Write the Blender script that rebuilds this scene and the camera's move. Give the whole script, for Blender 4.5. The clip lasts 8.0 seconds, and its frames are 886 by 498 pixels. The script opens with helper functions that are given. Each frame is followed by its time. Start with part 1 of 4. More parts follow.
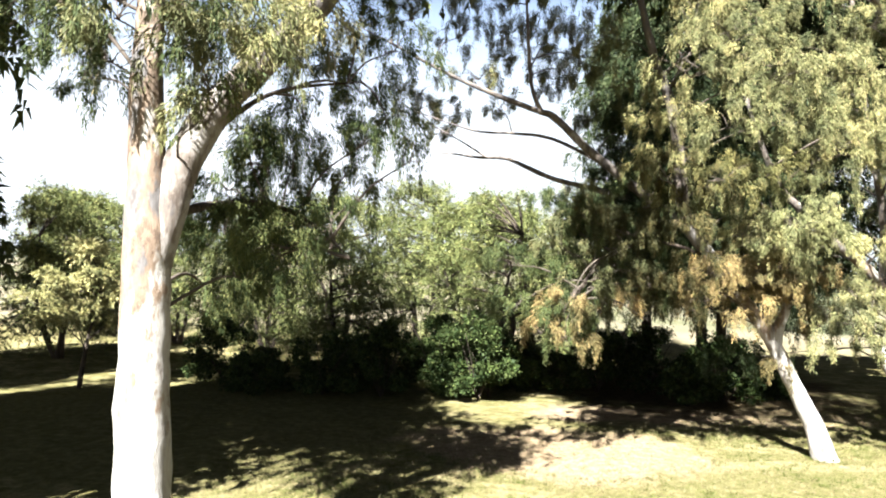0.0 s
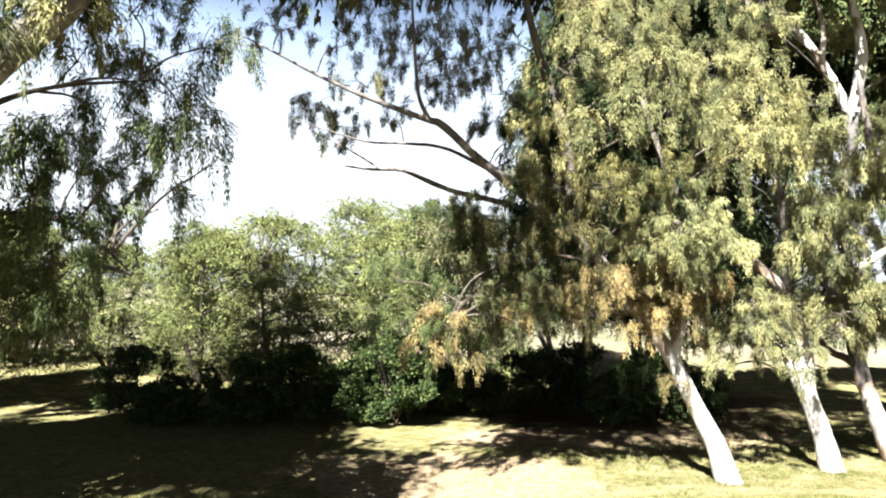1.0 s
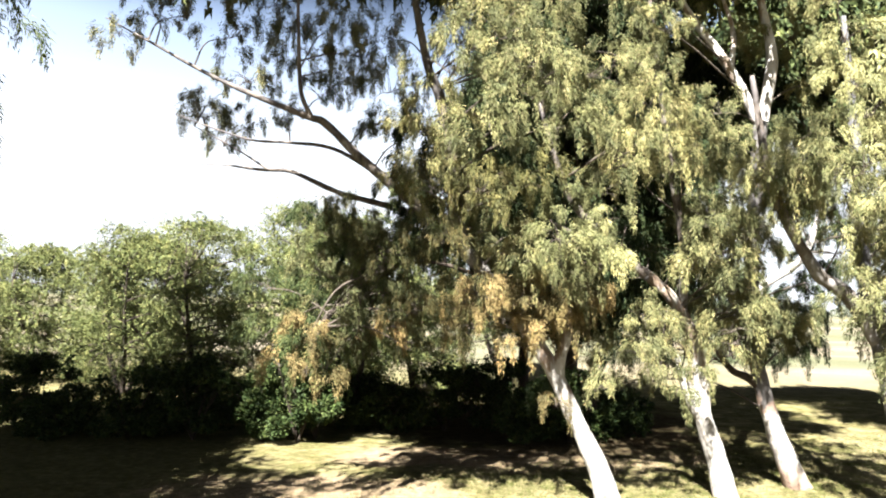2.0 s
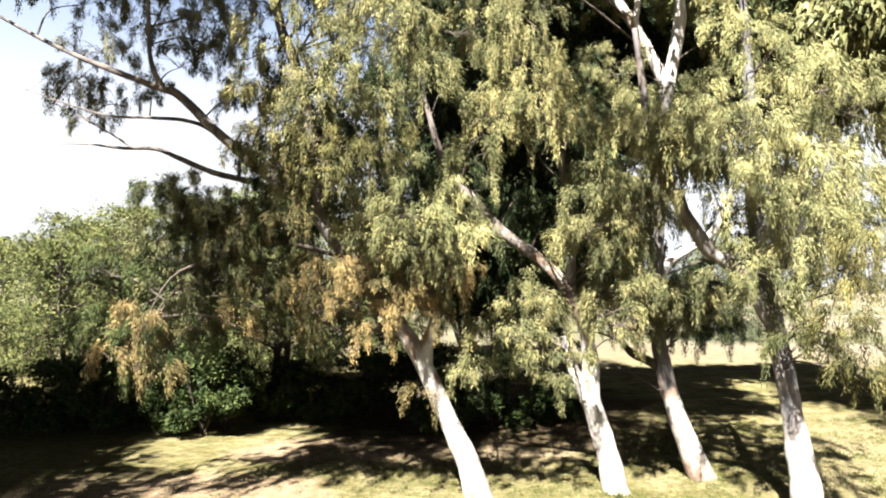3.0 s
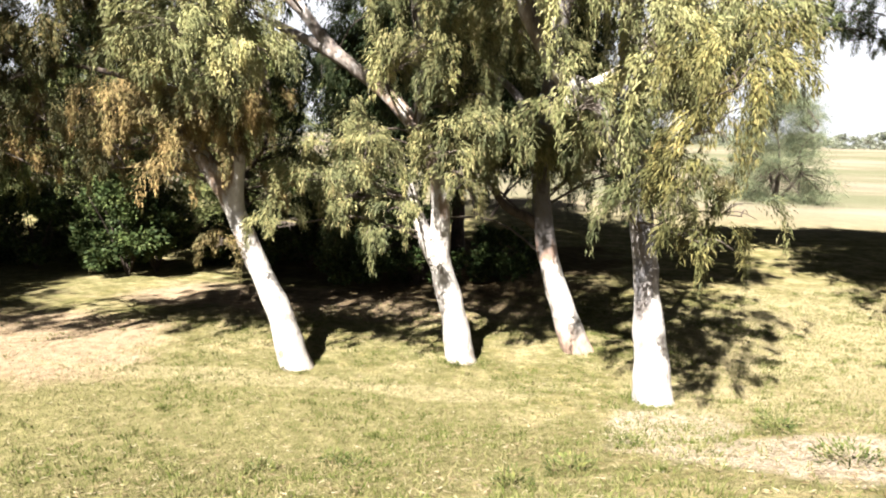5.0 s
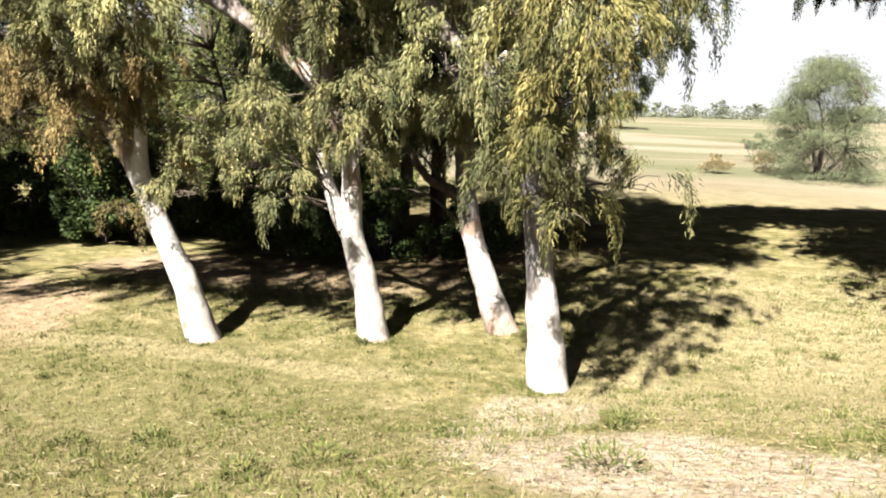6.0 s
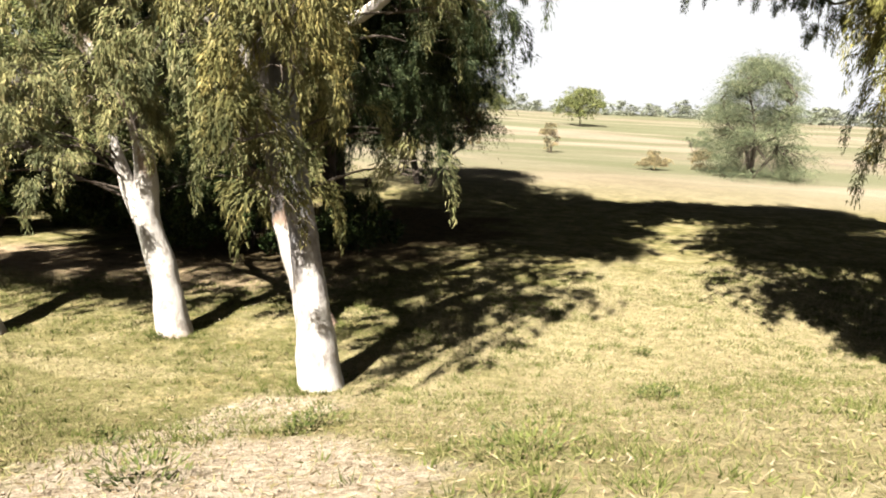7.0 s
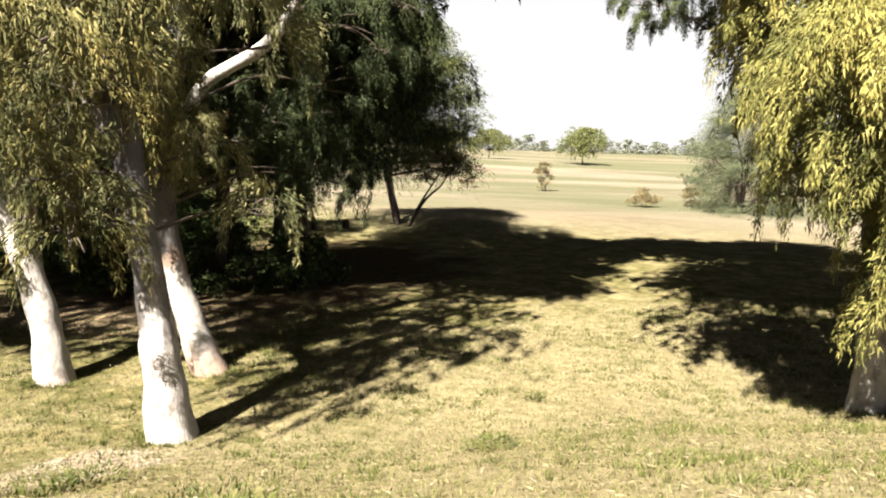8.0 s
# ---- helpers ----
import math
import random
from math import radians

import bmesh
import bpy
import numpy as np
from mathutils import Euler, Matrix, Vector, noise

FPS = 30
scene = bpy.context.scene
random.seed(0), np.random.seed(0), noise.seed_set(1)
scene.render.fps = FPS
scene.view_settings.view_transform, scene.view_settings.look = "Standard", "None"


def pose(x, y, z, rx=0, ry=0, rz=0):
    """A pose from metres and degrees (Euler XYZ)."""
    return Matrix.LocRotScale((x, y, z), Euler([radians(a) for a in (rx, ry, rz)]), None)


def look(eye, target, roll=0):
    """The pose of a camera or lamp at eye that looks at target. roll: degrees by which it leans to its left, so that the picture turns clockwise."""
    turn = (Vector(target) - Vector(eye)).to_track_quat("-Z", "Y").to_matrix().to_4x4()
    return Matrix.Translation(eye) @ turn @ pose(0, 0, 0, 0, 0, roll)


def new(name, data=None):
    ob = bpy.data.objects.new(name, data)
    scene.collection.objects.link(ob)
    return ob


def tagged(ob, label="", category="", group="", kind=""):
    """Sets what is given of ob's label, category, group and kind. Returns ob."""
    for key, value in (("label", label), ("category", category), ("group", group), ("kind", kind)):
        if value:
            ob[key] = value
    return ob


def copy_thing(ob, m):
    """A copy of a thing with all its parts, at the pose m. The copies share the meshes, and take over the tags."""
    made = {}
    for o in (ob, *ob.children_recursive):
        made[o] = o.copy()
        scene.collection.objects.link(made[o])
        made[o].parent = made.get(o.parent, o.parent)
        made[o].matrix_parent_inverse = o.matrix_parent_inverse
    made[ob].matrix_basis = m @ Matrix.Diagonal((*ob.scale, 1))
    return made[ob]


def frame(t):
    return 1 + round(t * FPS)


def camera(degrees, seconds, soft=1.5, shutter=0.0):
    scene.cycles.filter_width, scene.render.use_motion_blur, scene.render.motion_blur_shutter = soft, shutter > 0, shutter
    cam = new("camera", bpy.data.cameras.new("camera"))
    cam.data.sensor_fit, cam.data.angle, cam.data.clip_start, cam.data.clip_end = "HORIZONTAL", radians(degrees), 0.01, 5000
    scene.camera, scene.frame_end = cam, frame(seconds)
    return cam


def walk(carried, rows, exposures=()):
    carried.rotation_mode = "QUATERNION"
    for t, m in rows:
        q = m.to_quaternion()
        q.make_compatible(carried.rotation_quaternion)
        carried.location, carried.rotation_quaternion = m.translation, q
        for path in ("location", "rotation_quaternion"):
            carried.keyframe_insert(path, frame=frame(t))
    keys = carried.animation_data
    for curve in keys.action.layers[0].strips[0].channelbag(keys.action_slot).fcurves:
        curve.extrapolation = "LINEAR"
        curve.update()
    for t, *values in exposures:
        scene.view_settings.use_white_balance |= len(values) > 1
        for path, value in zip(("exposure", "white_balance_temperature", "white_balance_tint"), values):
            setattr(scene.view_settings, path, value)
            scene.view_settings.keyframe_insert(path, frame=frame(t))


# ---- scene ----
cam = camera(71.8, 8.0, soft=2.0)
PATH = [
    (0, (0.938, -1.996, 3.781), (0.796, -0.005, 3.912), 1.1),
    (0.5, (2.122, -1.507, 3.729), (2.01, 0.482, 3.912), 0.5),
    (1, (3.299, -0.965, 3.722), (3.206, 1.022, 3.923), -0.2),
    (1.2, (3.768, -0.779, 3.717), (3.691, 1.208, 3.927), -0.1),
    (2.3, (6.397, 0.317, 3.693), (6.36, 2.3, 3.947), 0.8),
    (2.5, (6.932, 0.53, 3.702), (6.901, 2.513, 3.962), 0.7),
    (3, (8.574, 1.22, 3.763), (8.509, 3.211, 3.947), -0.5),
    (3.5, (9.853, 1.839, 3.668), (9.654, 3.828, 3.729), -1.2),
    (4, (10.965, 2.446, 3.566), (10.698, 4.425, 3.472), -1.0),
    (4.5, (11.949, 2.954, 3.571), (11.624, 4.917, 3.374), 0.5),
    (4.7, (12.38, 3.222, 3.585), (12.07, 5.182, 3.334), 1.3),
    (5.8, (14.699, 4.308, 3.508), (14.248, 6.225, 3.159), 0.5),
    (6, (15.194, 4.522, 3.501), (14.714, 6.427, 3.125), 1.2),
    (6.5, (16.32, 5.062, 3.409), (15.895, 6.979, 3.031), 2.6),
    (7, (17.681, 5.615, 3.393), (17.294, 7.538, 3.006), 2.1),
    (7.5, (18.601, 5.998, 3.378), (18.209, 7.93, 3.041), 1.6),
    (8, (19.521, 6.372, 3.38), (19.084, 8.307, 3.122), 1.1),
]
walk(cam, [(t, look(eye, target, roll)) for t, eye, target, roll in PATH],
     [(0, 3.87, 5800, 9), (1.2, 3.9, 5800, 9), (3, 3.6, 6050, 13), (4.5, 3.54, 6050, 14), (6, 3.33, 6150, 13), (7, 3.27, 6300, 12), (8, 3.28, 6450, 13)])

# ---- daylight ----
SUN_WAY = Vector((-0.27, -0.8, 1.0)).normalized()
world = bpy.data.worlds.new("sky")
scene.world = world
world.use_nodes = True
wn = world.node_tree.nodes
sky = wn.new("ShaderNodeTexSky")
sky.sky_type, sky.sun_disc = "NISHITA", False
sky.sun_elevation, sky.sun_rotation = math.asin(SUN_WAY.z), math.atan2(SUN_WAY.x, SUN_WAY.y)
sky.air_density, sky.dust_density, sky.ozone_density = 0.02, 0.02, 1.0
wl = world.node_tree.links
wn["Background"].inputs["Strength"].default_value = 0.05
# dusty haze that whitens the sky towards the horizon all round
coord = wn.new("ShaderNodeTexCoord")
sep = wn.new("ShaderNodeSeparateXYZ")
wl.new(coord.outputs["Generated"], sep.inputs[0])


def by_height(z_from, z_to):
    """1 below z_to, 0 above z_from, for the upward part of a direction."""
    mr = wn.new("ShaderNodeMapRange")
    mr.interpolation_type = "SMOOTHSTEP"
    mr.inputs["From Min"].default_value, mr.inputs["From Max"].default_value = z_from, z_to
    wl.new(sep.outputs["Z"], mr.inputs["Value"])
    return mr.outputs[0]


veil = wn.new("ShaderNodeMix")
veil.data_type = "RGBA"
veil.inputs["A"].default_value, veil.inputs["B"].default_value = (1.02, 1.28, 1.72, 1), (2.14, 2.13, 2.06, 1)
wl.new(by_height(0.48, 0.2), veil.inputs["Factor"])
haze = wn.new("ShaderNodeMix")
haze.data_type = "RGBA"
wl.new(by_height(0.52, 0.4), haze.inputs["Factor"])
wl.new(sky.outputs[0], haze.inputs["A"])
wl.new(veil.outputs["Result"], haze.inputs["B"])
wl.new(haze.outputs["Result"], wn["Background"].inputs["Color"])
sun_data = bpy.data.lights.new("sun", "SUN")
sun_data.energy, sun_data.angle, sun_data.color = 5.0, radians(0.5), (1.0, 0.95, 0.86)
sun = new("sun", sun_data)
sun.matrix_world = look((0, 0, 40), Vector((0, 0, 40)) - SUN_WAY)


# ---- materials ----
def node_mat(name):
    m = bpy.data.materials.new(name)
    m.use_nodes = True
    return m, m.node_tree.nodes, m.node_tree.links, m.node_tree.nodes["Principled BSDF"]


def ramp(nodes, stops, mode="LINEAR"):
    r = nodes.new("ShaderNodeValToRGB")
    r.color_ramp.interpolation = mode
    el = r.color_ramp.elements
    while len(el) < len(stops):
        el.new(0.5)
    for e, (p, c) in zip(el, stops):
        e.position, e.color = p, (*c, 1)
    return r


def tone(stops, k=0.3):
    """The same stops, all duller by k."""
    return [(p, tuple(k * v for v in c)) for p, c in stops]


def noise_node(nodes, links, scale, detail=4.0, rough=0.6, stretch=None):
    geo = nodes.new("ShaderNodeNewGeometry")
    n = nodes.new("ShaderNodeTexNoise")
    n.inputs["Scale"].default_value, n.inputs["Detail"].default_value = scale, detail
    n.inputs["Roughness"].default_value = rough
    if stretch:
        mp = nodes.new("ShaderNodeMapping")
        mp.inputs["Scale"].default_value = stretch
        links.new(geo.outputs["Position"], mp.inputs["Vector"])
        links.new(mp.outputs[0], n.inputs["Vector"])
    else:
        links.new(geo.outputs["Position"], n.inputs["Vector"])
    return n.outputs["Fac"]


def mix_col(nodes, links, fac, a, b, blend="MIX"):
    m = nodes.new("ShaderNodeMix")
    m.data_type, m.blend_type = "RGBA", blend
    for sock, v in ((m.inputs["Factor"], fac), (m.inputs["A"], a), (m.inputs["B"], b)):
        if isinstance(v, (int, float)):
            sock.default_value = v
        elif isinstance(v, tuple):
            sock.default_value = (*v, 1)
        else:
            links.new(v, sock)
    return m.outputs["Result"]


def add_bump(nodes, links, bsdf, height, strength, distance):
    b = nodes.new("ShaderNodeBump")
    b.inputs["Strength"].default_value, b.inputs["Distance"].default_value = strength, distance
    links.new(height, b.inputs["Height"])
    links.new(b.outputs[0], bsdf.inputs["Normal"])


def leaf_mat(name, stops, translucent=0.1, vary=True):
    """Thin leaves: colour varies from leaf to leaf and from spray to spray."""
    m, n, l, p = node_mat(name)
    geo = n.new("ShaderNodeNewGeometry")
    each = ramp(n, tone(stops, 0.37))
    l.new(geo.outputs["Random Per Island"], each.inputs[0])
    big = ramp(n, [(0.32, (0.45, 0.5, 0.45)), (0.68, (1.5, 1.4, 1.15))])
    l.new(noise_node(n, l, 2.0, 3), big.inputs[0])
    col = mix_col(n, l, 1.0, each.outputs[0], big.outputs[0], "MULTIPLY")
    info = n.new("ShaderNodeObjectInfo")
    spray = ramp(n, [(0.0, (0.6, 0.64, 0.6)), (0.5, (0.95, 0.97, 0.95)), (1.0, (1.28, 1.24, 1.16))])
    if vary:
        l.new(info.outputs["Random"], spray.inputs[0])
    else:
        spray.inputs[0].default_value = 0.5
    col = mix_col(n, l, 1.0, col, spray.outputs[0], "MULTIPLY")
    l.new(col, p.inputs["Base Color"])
    p.inputs["Roughness"].default_value = 0.6
    p.inputs["Specular IOR Level"].default_value = 0.05
    tr = n.new("ShaderNodeBsdfTranslucent")
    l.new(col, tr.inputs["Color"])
    mix = n.new("ShaderNodeMixShader")
    mix.inputs[0].default_value = translucent
    l.new(p.outputs[0], mix.inputs[1])
    l.new(tr.outputs[0], mix.inputs[2])
    l.new(mix.outputs[0], n["Material Output"].inputs["Surface"])
    return m


def bark_mat(name, pale, tan, grey, low=1.0, high=4.0, k=0.42, old=0.1, foot=0.0):
    """Smooth peeling bark: pale low down, tan and grey flakes where the old skin still holds higher up.
    old: how much of it holds at the height high; foot: height of a tan, rubbed foot."""
    m, n, l, p = node_mat(name)
    flakes = noise_node(n, l, 2.2, 6, 0.62, (1.6, 1.6, 0.55))
    fine = noise_node(n, l, 22, 5, 0.7, (1, 1, 0.35))
    geo = n.new("ShaderNodeNewGeometry")
    xyz = n.new("ShaderNodeSeparateXYZ")
    l.new(geo.outputs["Position"], xyz.inputs[0])
    up = n.new("ShaderNodeMapRange")
    up.inputs["From Min"].default_value, up.inputs["From Max"].default_value = low, high
    up.inputs["To Min"].default_value, up.inputs["To Max"].default_value = -0.16, old
    l.new(xyz.outputs["Z"], up.inputs["Value"])
    add = n.new("ShaderNodeMath")
    l.new(flakes, add.inputs[0])
    l.new(up.outputs[0], add.inputs[1])
    r = ramp(n, tone([(0.47, pale), (0.52, tan), (0.6, tuple(0.8 * c for c in tan)), (0.66, grey)], k))
    l.new(add.outputs[0], r.inputs[0])
    skin = r.outputs[0]
    if foot:
        rub = n.new("ShaderNodeMapRange")
        rub.interpolation_type = "SMOOTHSTEP"
        rub.inputs["From Min"].default_value, rub.inputs["From Max"].default_value = foot + 0.35, foot - 0.25
        jag = n.new("ShaderNodeMath")
        jag.operation = "MULTIPLY_ADD"
        l.new(flakes, jag.inputs[0])
        jag.inputs[1].default_value = 0.8
        l.new(xyz.outputs["Z"], jag.inputs[2])
        l.new(jag.outputs[0], rub.inputs["Value"])
        skin = mix_col(n, l, rub.outputs[0], skin, tuple(1.35 * k * c for c in tan))
    dirt = ramp(n, [(0.3, (0.72, 0.68, 0.62)), (0.55, (1, 1, 1))])
    l.new(fine, dirt.inputs[0])
    col = mix_col(n, l, 0.8, skin, dirt.outputs[0], "MULTIPLY")
    scars = ramp(n, [(0.54, (1, 1, 1)), (0.6, (0.62, 0.58, 0.55)), (0.7, (0.42, 0.4, 0.38))])
    l.new(noise_node(n, l, 5.0, 6, 0.7, (1, 1, 0.6)), scars.inputs[0])
    col = mix_col(n, l, 0.85, col, scars.outputs[0], "MULTIPLY")
    l.new(col, p.inputs["Base Color"])
    p.inputs["Roughness"].default_value = 0.75
    p.inputs["Specular IOR Level"].default_value = 0.15
    both = n.new("ShaderNodeMath")
    l.new(add.outputs[0], both.inputs[0])
    l.new(fine, both.inputs[1])
    add_bump(n, l, p, both.outputs[0], 0.6, 0.03)
    return m


def plain_mat(name, stops, scale, rough=0.85, bump=0.4, stretch=None):
    m, n, l, p = node_mat(name)
    f = noise_node(n, l, scale, 6, 0.65, stretch)
    r = ramp(n, tone(stops))
    l.new(f, r.inputs[0])
    l.new(r.outputs[0], p.inputs["Base Color"])
    p.inputs["Roughness"].default_value = rough
    p.inputs["Specular IOR Level"].default_value = 0.1
    add_bump(n, l, p, f, bump, 0.02)
    return m


def island_mat(name, stops, rough=0.8):
    m, n, l, p = node_mat(name)
    geo = n.new("ShaderNodeNewGeometry")
    r = ramp(n, tone(stops))
    l.new(geo.outputs["Random Per Island"], r.inputs[0])
    l.new(r.outputs[0], p.inputs["Base Color"])
    p.inputs["Roughness"].default_value = rough
    p.inputs["Specular IOR Level"].default_value = 0.0
    return m


BARK = bark_mat("pale_peeling_bark", (0.74, 0.68, 0.6), (0.46, 0.33, 0.23), (0.26, 0.235, 0.22), 1.7, 4.8, 0.31, 0.1, 0.3)
BARK_GREY = bark_mat("grey_peeling_bark", (0.72, 0.67, 0.6), (0.38, 0.34, 0.31), (0.22, 0.21, 0.21), 0.5, 2.5, 0.36, 0.2)
BARK_TAN = bark_mat("tan_footed_bark", (0.72, 0.66, 0.58), (0.42, 0.29, 0.21), (0.2, 0.18, 0.165), 1.1, 2.5, 0.33, 0.3, 0.75)
# limb bark: greyer skin, also darkened in colour for limbs in crown shade
BARK_LIMB = bark_mat("grey_limb_bark", (0.5, 0.45, 0.4), (0.33, 0.27, 0.22), (0.18, 0.155, 0.14), 2.0, 9.0, 0.32, 0.16)
BARK_WHITE = bark_mat("smooth_white_bark", (0.78, 0.72, 0.65), (0.5, 0.38, 0.28), (0.3, 0.27, 0.25), 6.0, 18.0)
TWIG = plain_mat("twig_bark", [(0.3, (0.1, 0.075, 0.055)), (0.7, (0.22, 0.18, 0.14))], 6)
DARK_BARK = plain_mat("rough_dark_bark", [(0.3, (0.05, 0.038, 0.03)), (0.7, (0.15, 0.115, 0.085))], 9, 0.95, 0.8, (1, 1, 0.4))
LEAF = leaf_mat("long_olive_leaf", [(0.0, (0.155, 0.168, 0.075)), (0.45, (0.24, 0.24, 0.118)), (0.8, (0.345, 0.32, 0.17)), (1.0, (0.45, 0.385, 0.23))])
LEAF_BLUE = leaf_mat("grey_green_leaf", [(0.0, (0.06, 0.085, 0.04)), (0.5, (0.11, 0.14, 0.06)), (1.0, (0.2, 0.21, 0.085))])
LEAF_GREY = leaf_mat("pale_grey_green_leaf", [(0.0, (0.115, 0.122, 0.062)), (0.5, (0.2, 0.205, 0.102)), (0.85, (0.3, 0.285, 0.15)), (1.0, (0.37, 0.3, 0.17))])
LEAF_OLIVE = leaf_mat("golden_olive_leaf", [(0.0, (0.1, 0.1, 0.04)), (0.5, (0.18, 0.17, 0.07)), (1.0, (0.32, 0.27, 0.12))])
# brown-green gum leaf, darkened in colour for foliage under a higher crown's shade
LEAF_DARK = leaf_mat("shaded_brown_green_leaf", [(0.0, (0.05, 0.05, 0.025)), (0.5, (0.09, 0.09, 0.04)), (1.0, (0.17, 0.13, 0.06))])
LEAF_YOUNG = leaf_mat("young_yellow_green_leaf", [(0.0, (0.215, 0.22, 0.1)), (0.5, (0.335, 0.33, 0.165)), (1.0, (0.46, 0.42, 0.245))])
LEAF_GOLD = leaf_mat("golden_green_leaf", [(0.0, (0.19, 0.19, 0.06)), (0.5, (0.3, 0.285, 0.1)), (1.0, (0.4, 0.355, 0.14))])
LEAF_RUST = leaf_mat("rusty_dry_leaf", [(0.0, (0.2, 0.145, 0.07)), (0.5, (0.35, 0.25, 0.125)), (0.8, (0.48, 0.37, 0.19)), (1.0, (0.29, 0.27, 0.11))])
LEAF_THORN = leaf_mat("small_feathery_leaf", [(0.0, (0.1, 0.125, 0.05)), (0.5, (0.19, 0.215, 0.085)), (1.0, (0.33, 0.32, 0.14))], vary=False)
# gum leaf with shade put into its colour, for inner and rear foliage
LEAF_SHADE = leaf_mat("shaded_gum_leaf", [(0.0, (0.025, 0.04, 0.018)), (0.6, (0.05, 0.07, 0.03)), (1.0, (0.11, 0.12, 0.06))], vary=False)
LEAF_DRY = leaf_mat("straw_dry_leaf", [(0.0, (0.26, 0.2, 0.12)), (0.5, (0.38, 0.3, 0.19)), (1.0, (0.3, 0.27, 0.15))], vary=False)
# leaves of distant trees, paled and greyed in colour to stand for haze
LEAF_FAR = leaf_mat("hazed_feathery_leaf", [(0.0, (0.15, 0.19, 0.12)), (0.5, (0.24, 0.275, 0.18)), (1.0, (0.36, 0.37, 0.25))], 0.3, False)
LEAF_HAZE = leaf_mat("hazed_far_leaf", [(0.0, (0.2, 0.22, 0.18)), (0.5, (0.29, 0.31, 0.26)), (1.0, (0.38, 0.39, 0.33))], 0.2, False)
# shrub leaf: a dark copy for shaded shrubs, a lighter one for sunlit shrubs
LEAF_SHRUB = leaf_mat("broad_shrub_leaf", [(0.0, (0.03, 0.05, 0.018)), (0.6, (0.06, 0.09, 0.03)), (1.0, (0.12, 0.14, 0.05))], vary=False)
LEAF_BROAD = leaf_mat("sunlit_shrub_leaf", [(0.0, (0.04, 0.062, 0.022)), (0.6, (0.07, 0.1, 0.034)), (1.0, (0.12, 0.145, 0.056))], vary=False)
LEAF_WEED = leaf_mat("weed_leaf", [(0.0, (0.06, 0.08, 0.025)), (0.6, (0.12, 0.14, 0.045)), (1.0, (0.22, 0.21, 0.08))], vary=False)
CLOD = plain_mat("pale_soil", [(0.35, (0.3, 0.23, 0.15)), (0.65, (0.55, 0.45, 0.33))], 14)
LITTER = island_mat("fallen_leaf", [(0.0, (0.15, 0.1, 0.05)), (0.4, (0.25, 0.185, 0.095)), (0.75, (0.34, 0.27, 0.14)), (1.0, (0.44, 0.37, 0.2))])
GRASS = island_mat("short_grass_blade", [(0.0, (0.1, 0.115, 0.03)), (0.4, (0.19, 0.195, 0.06)), (0.75, (0.29, 0.26, 0.105)), (1.0, (0.38, 0.33, 0.16))])

GRASS_TUFT = island_mat("green_grass_tuft", [(0.0, (0.07, 0.09, 0.02)), (0.5, (0.15, 0.17, 0.045)), (1.0, (0.28, 0.27, 0.1))])
STRAW = island_mat("pale_straw", [(0.0, (0.26, 0.19, 0.1)), (0.6, (0.42, 0.34, 0.2)), (1.0, (0.54, 0.46, 0.3))])


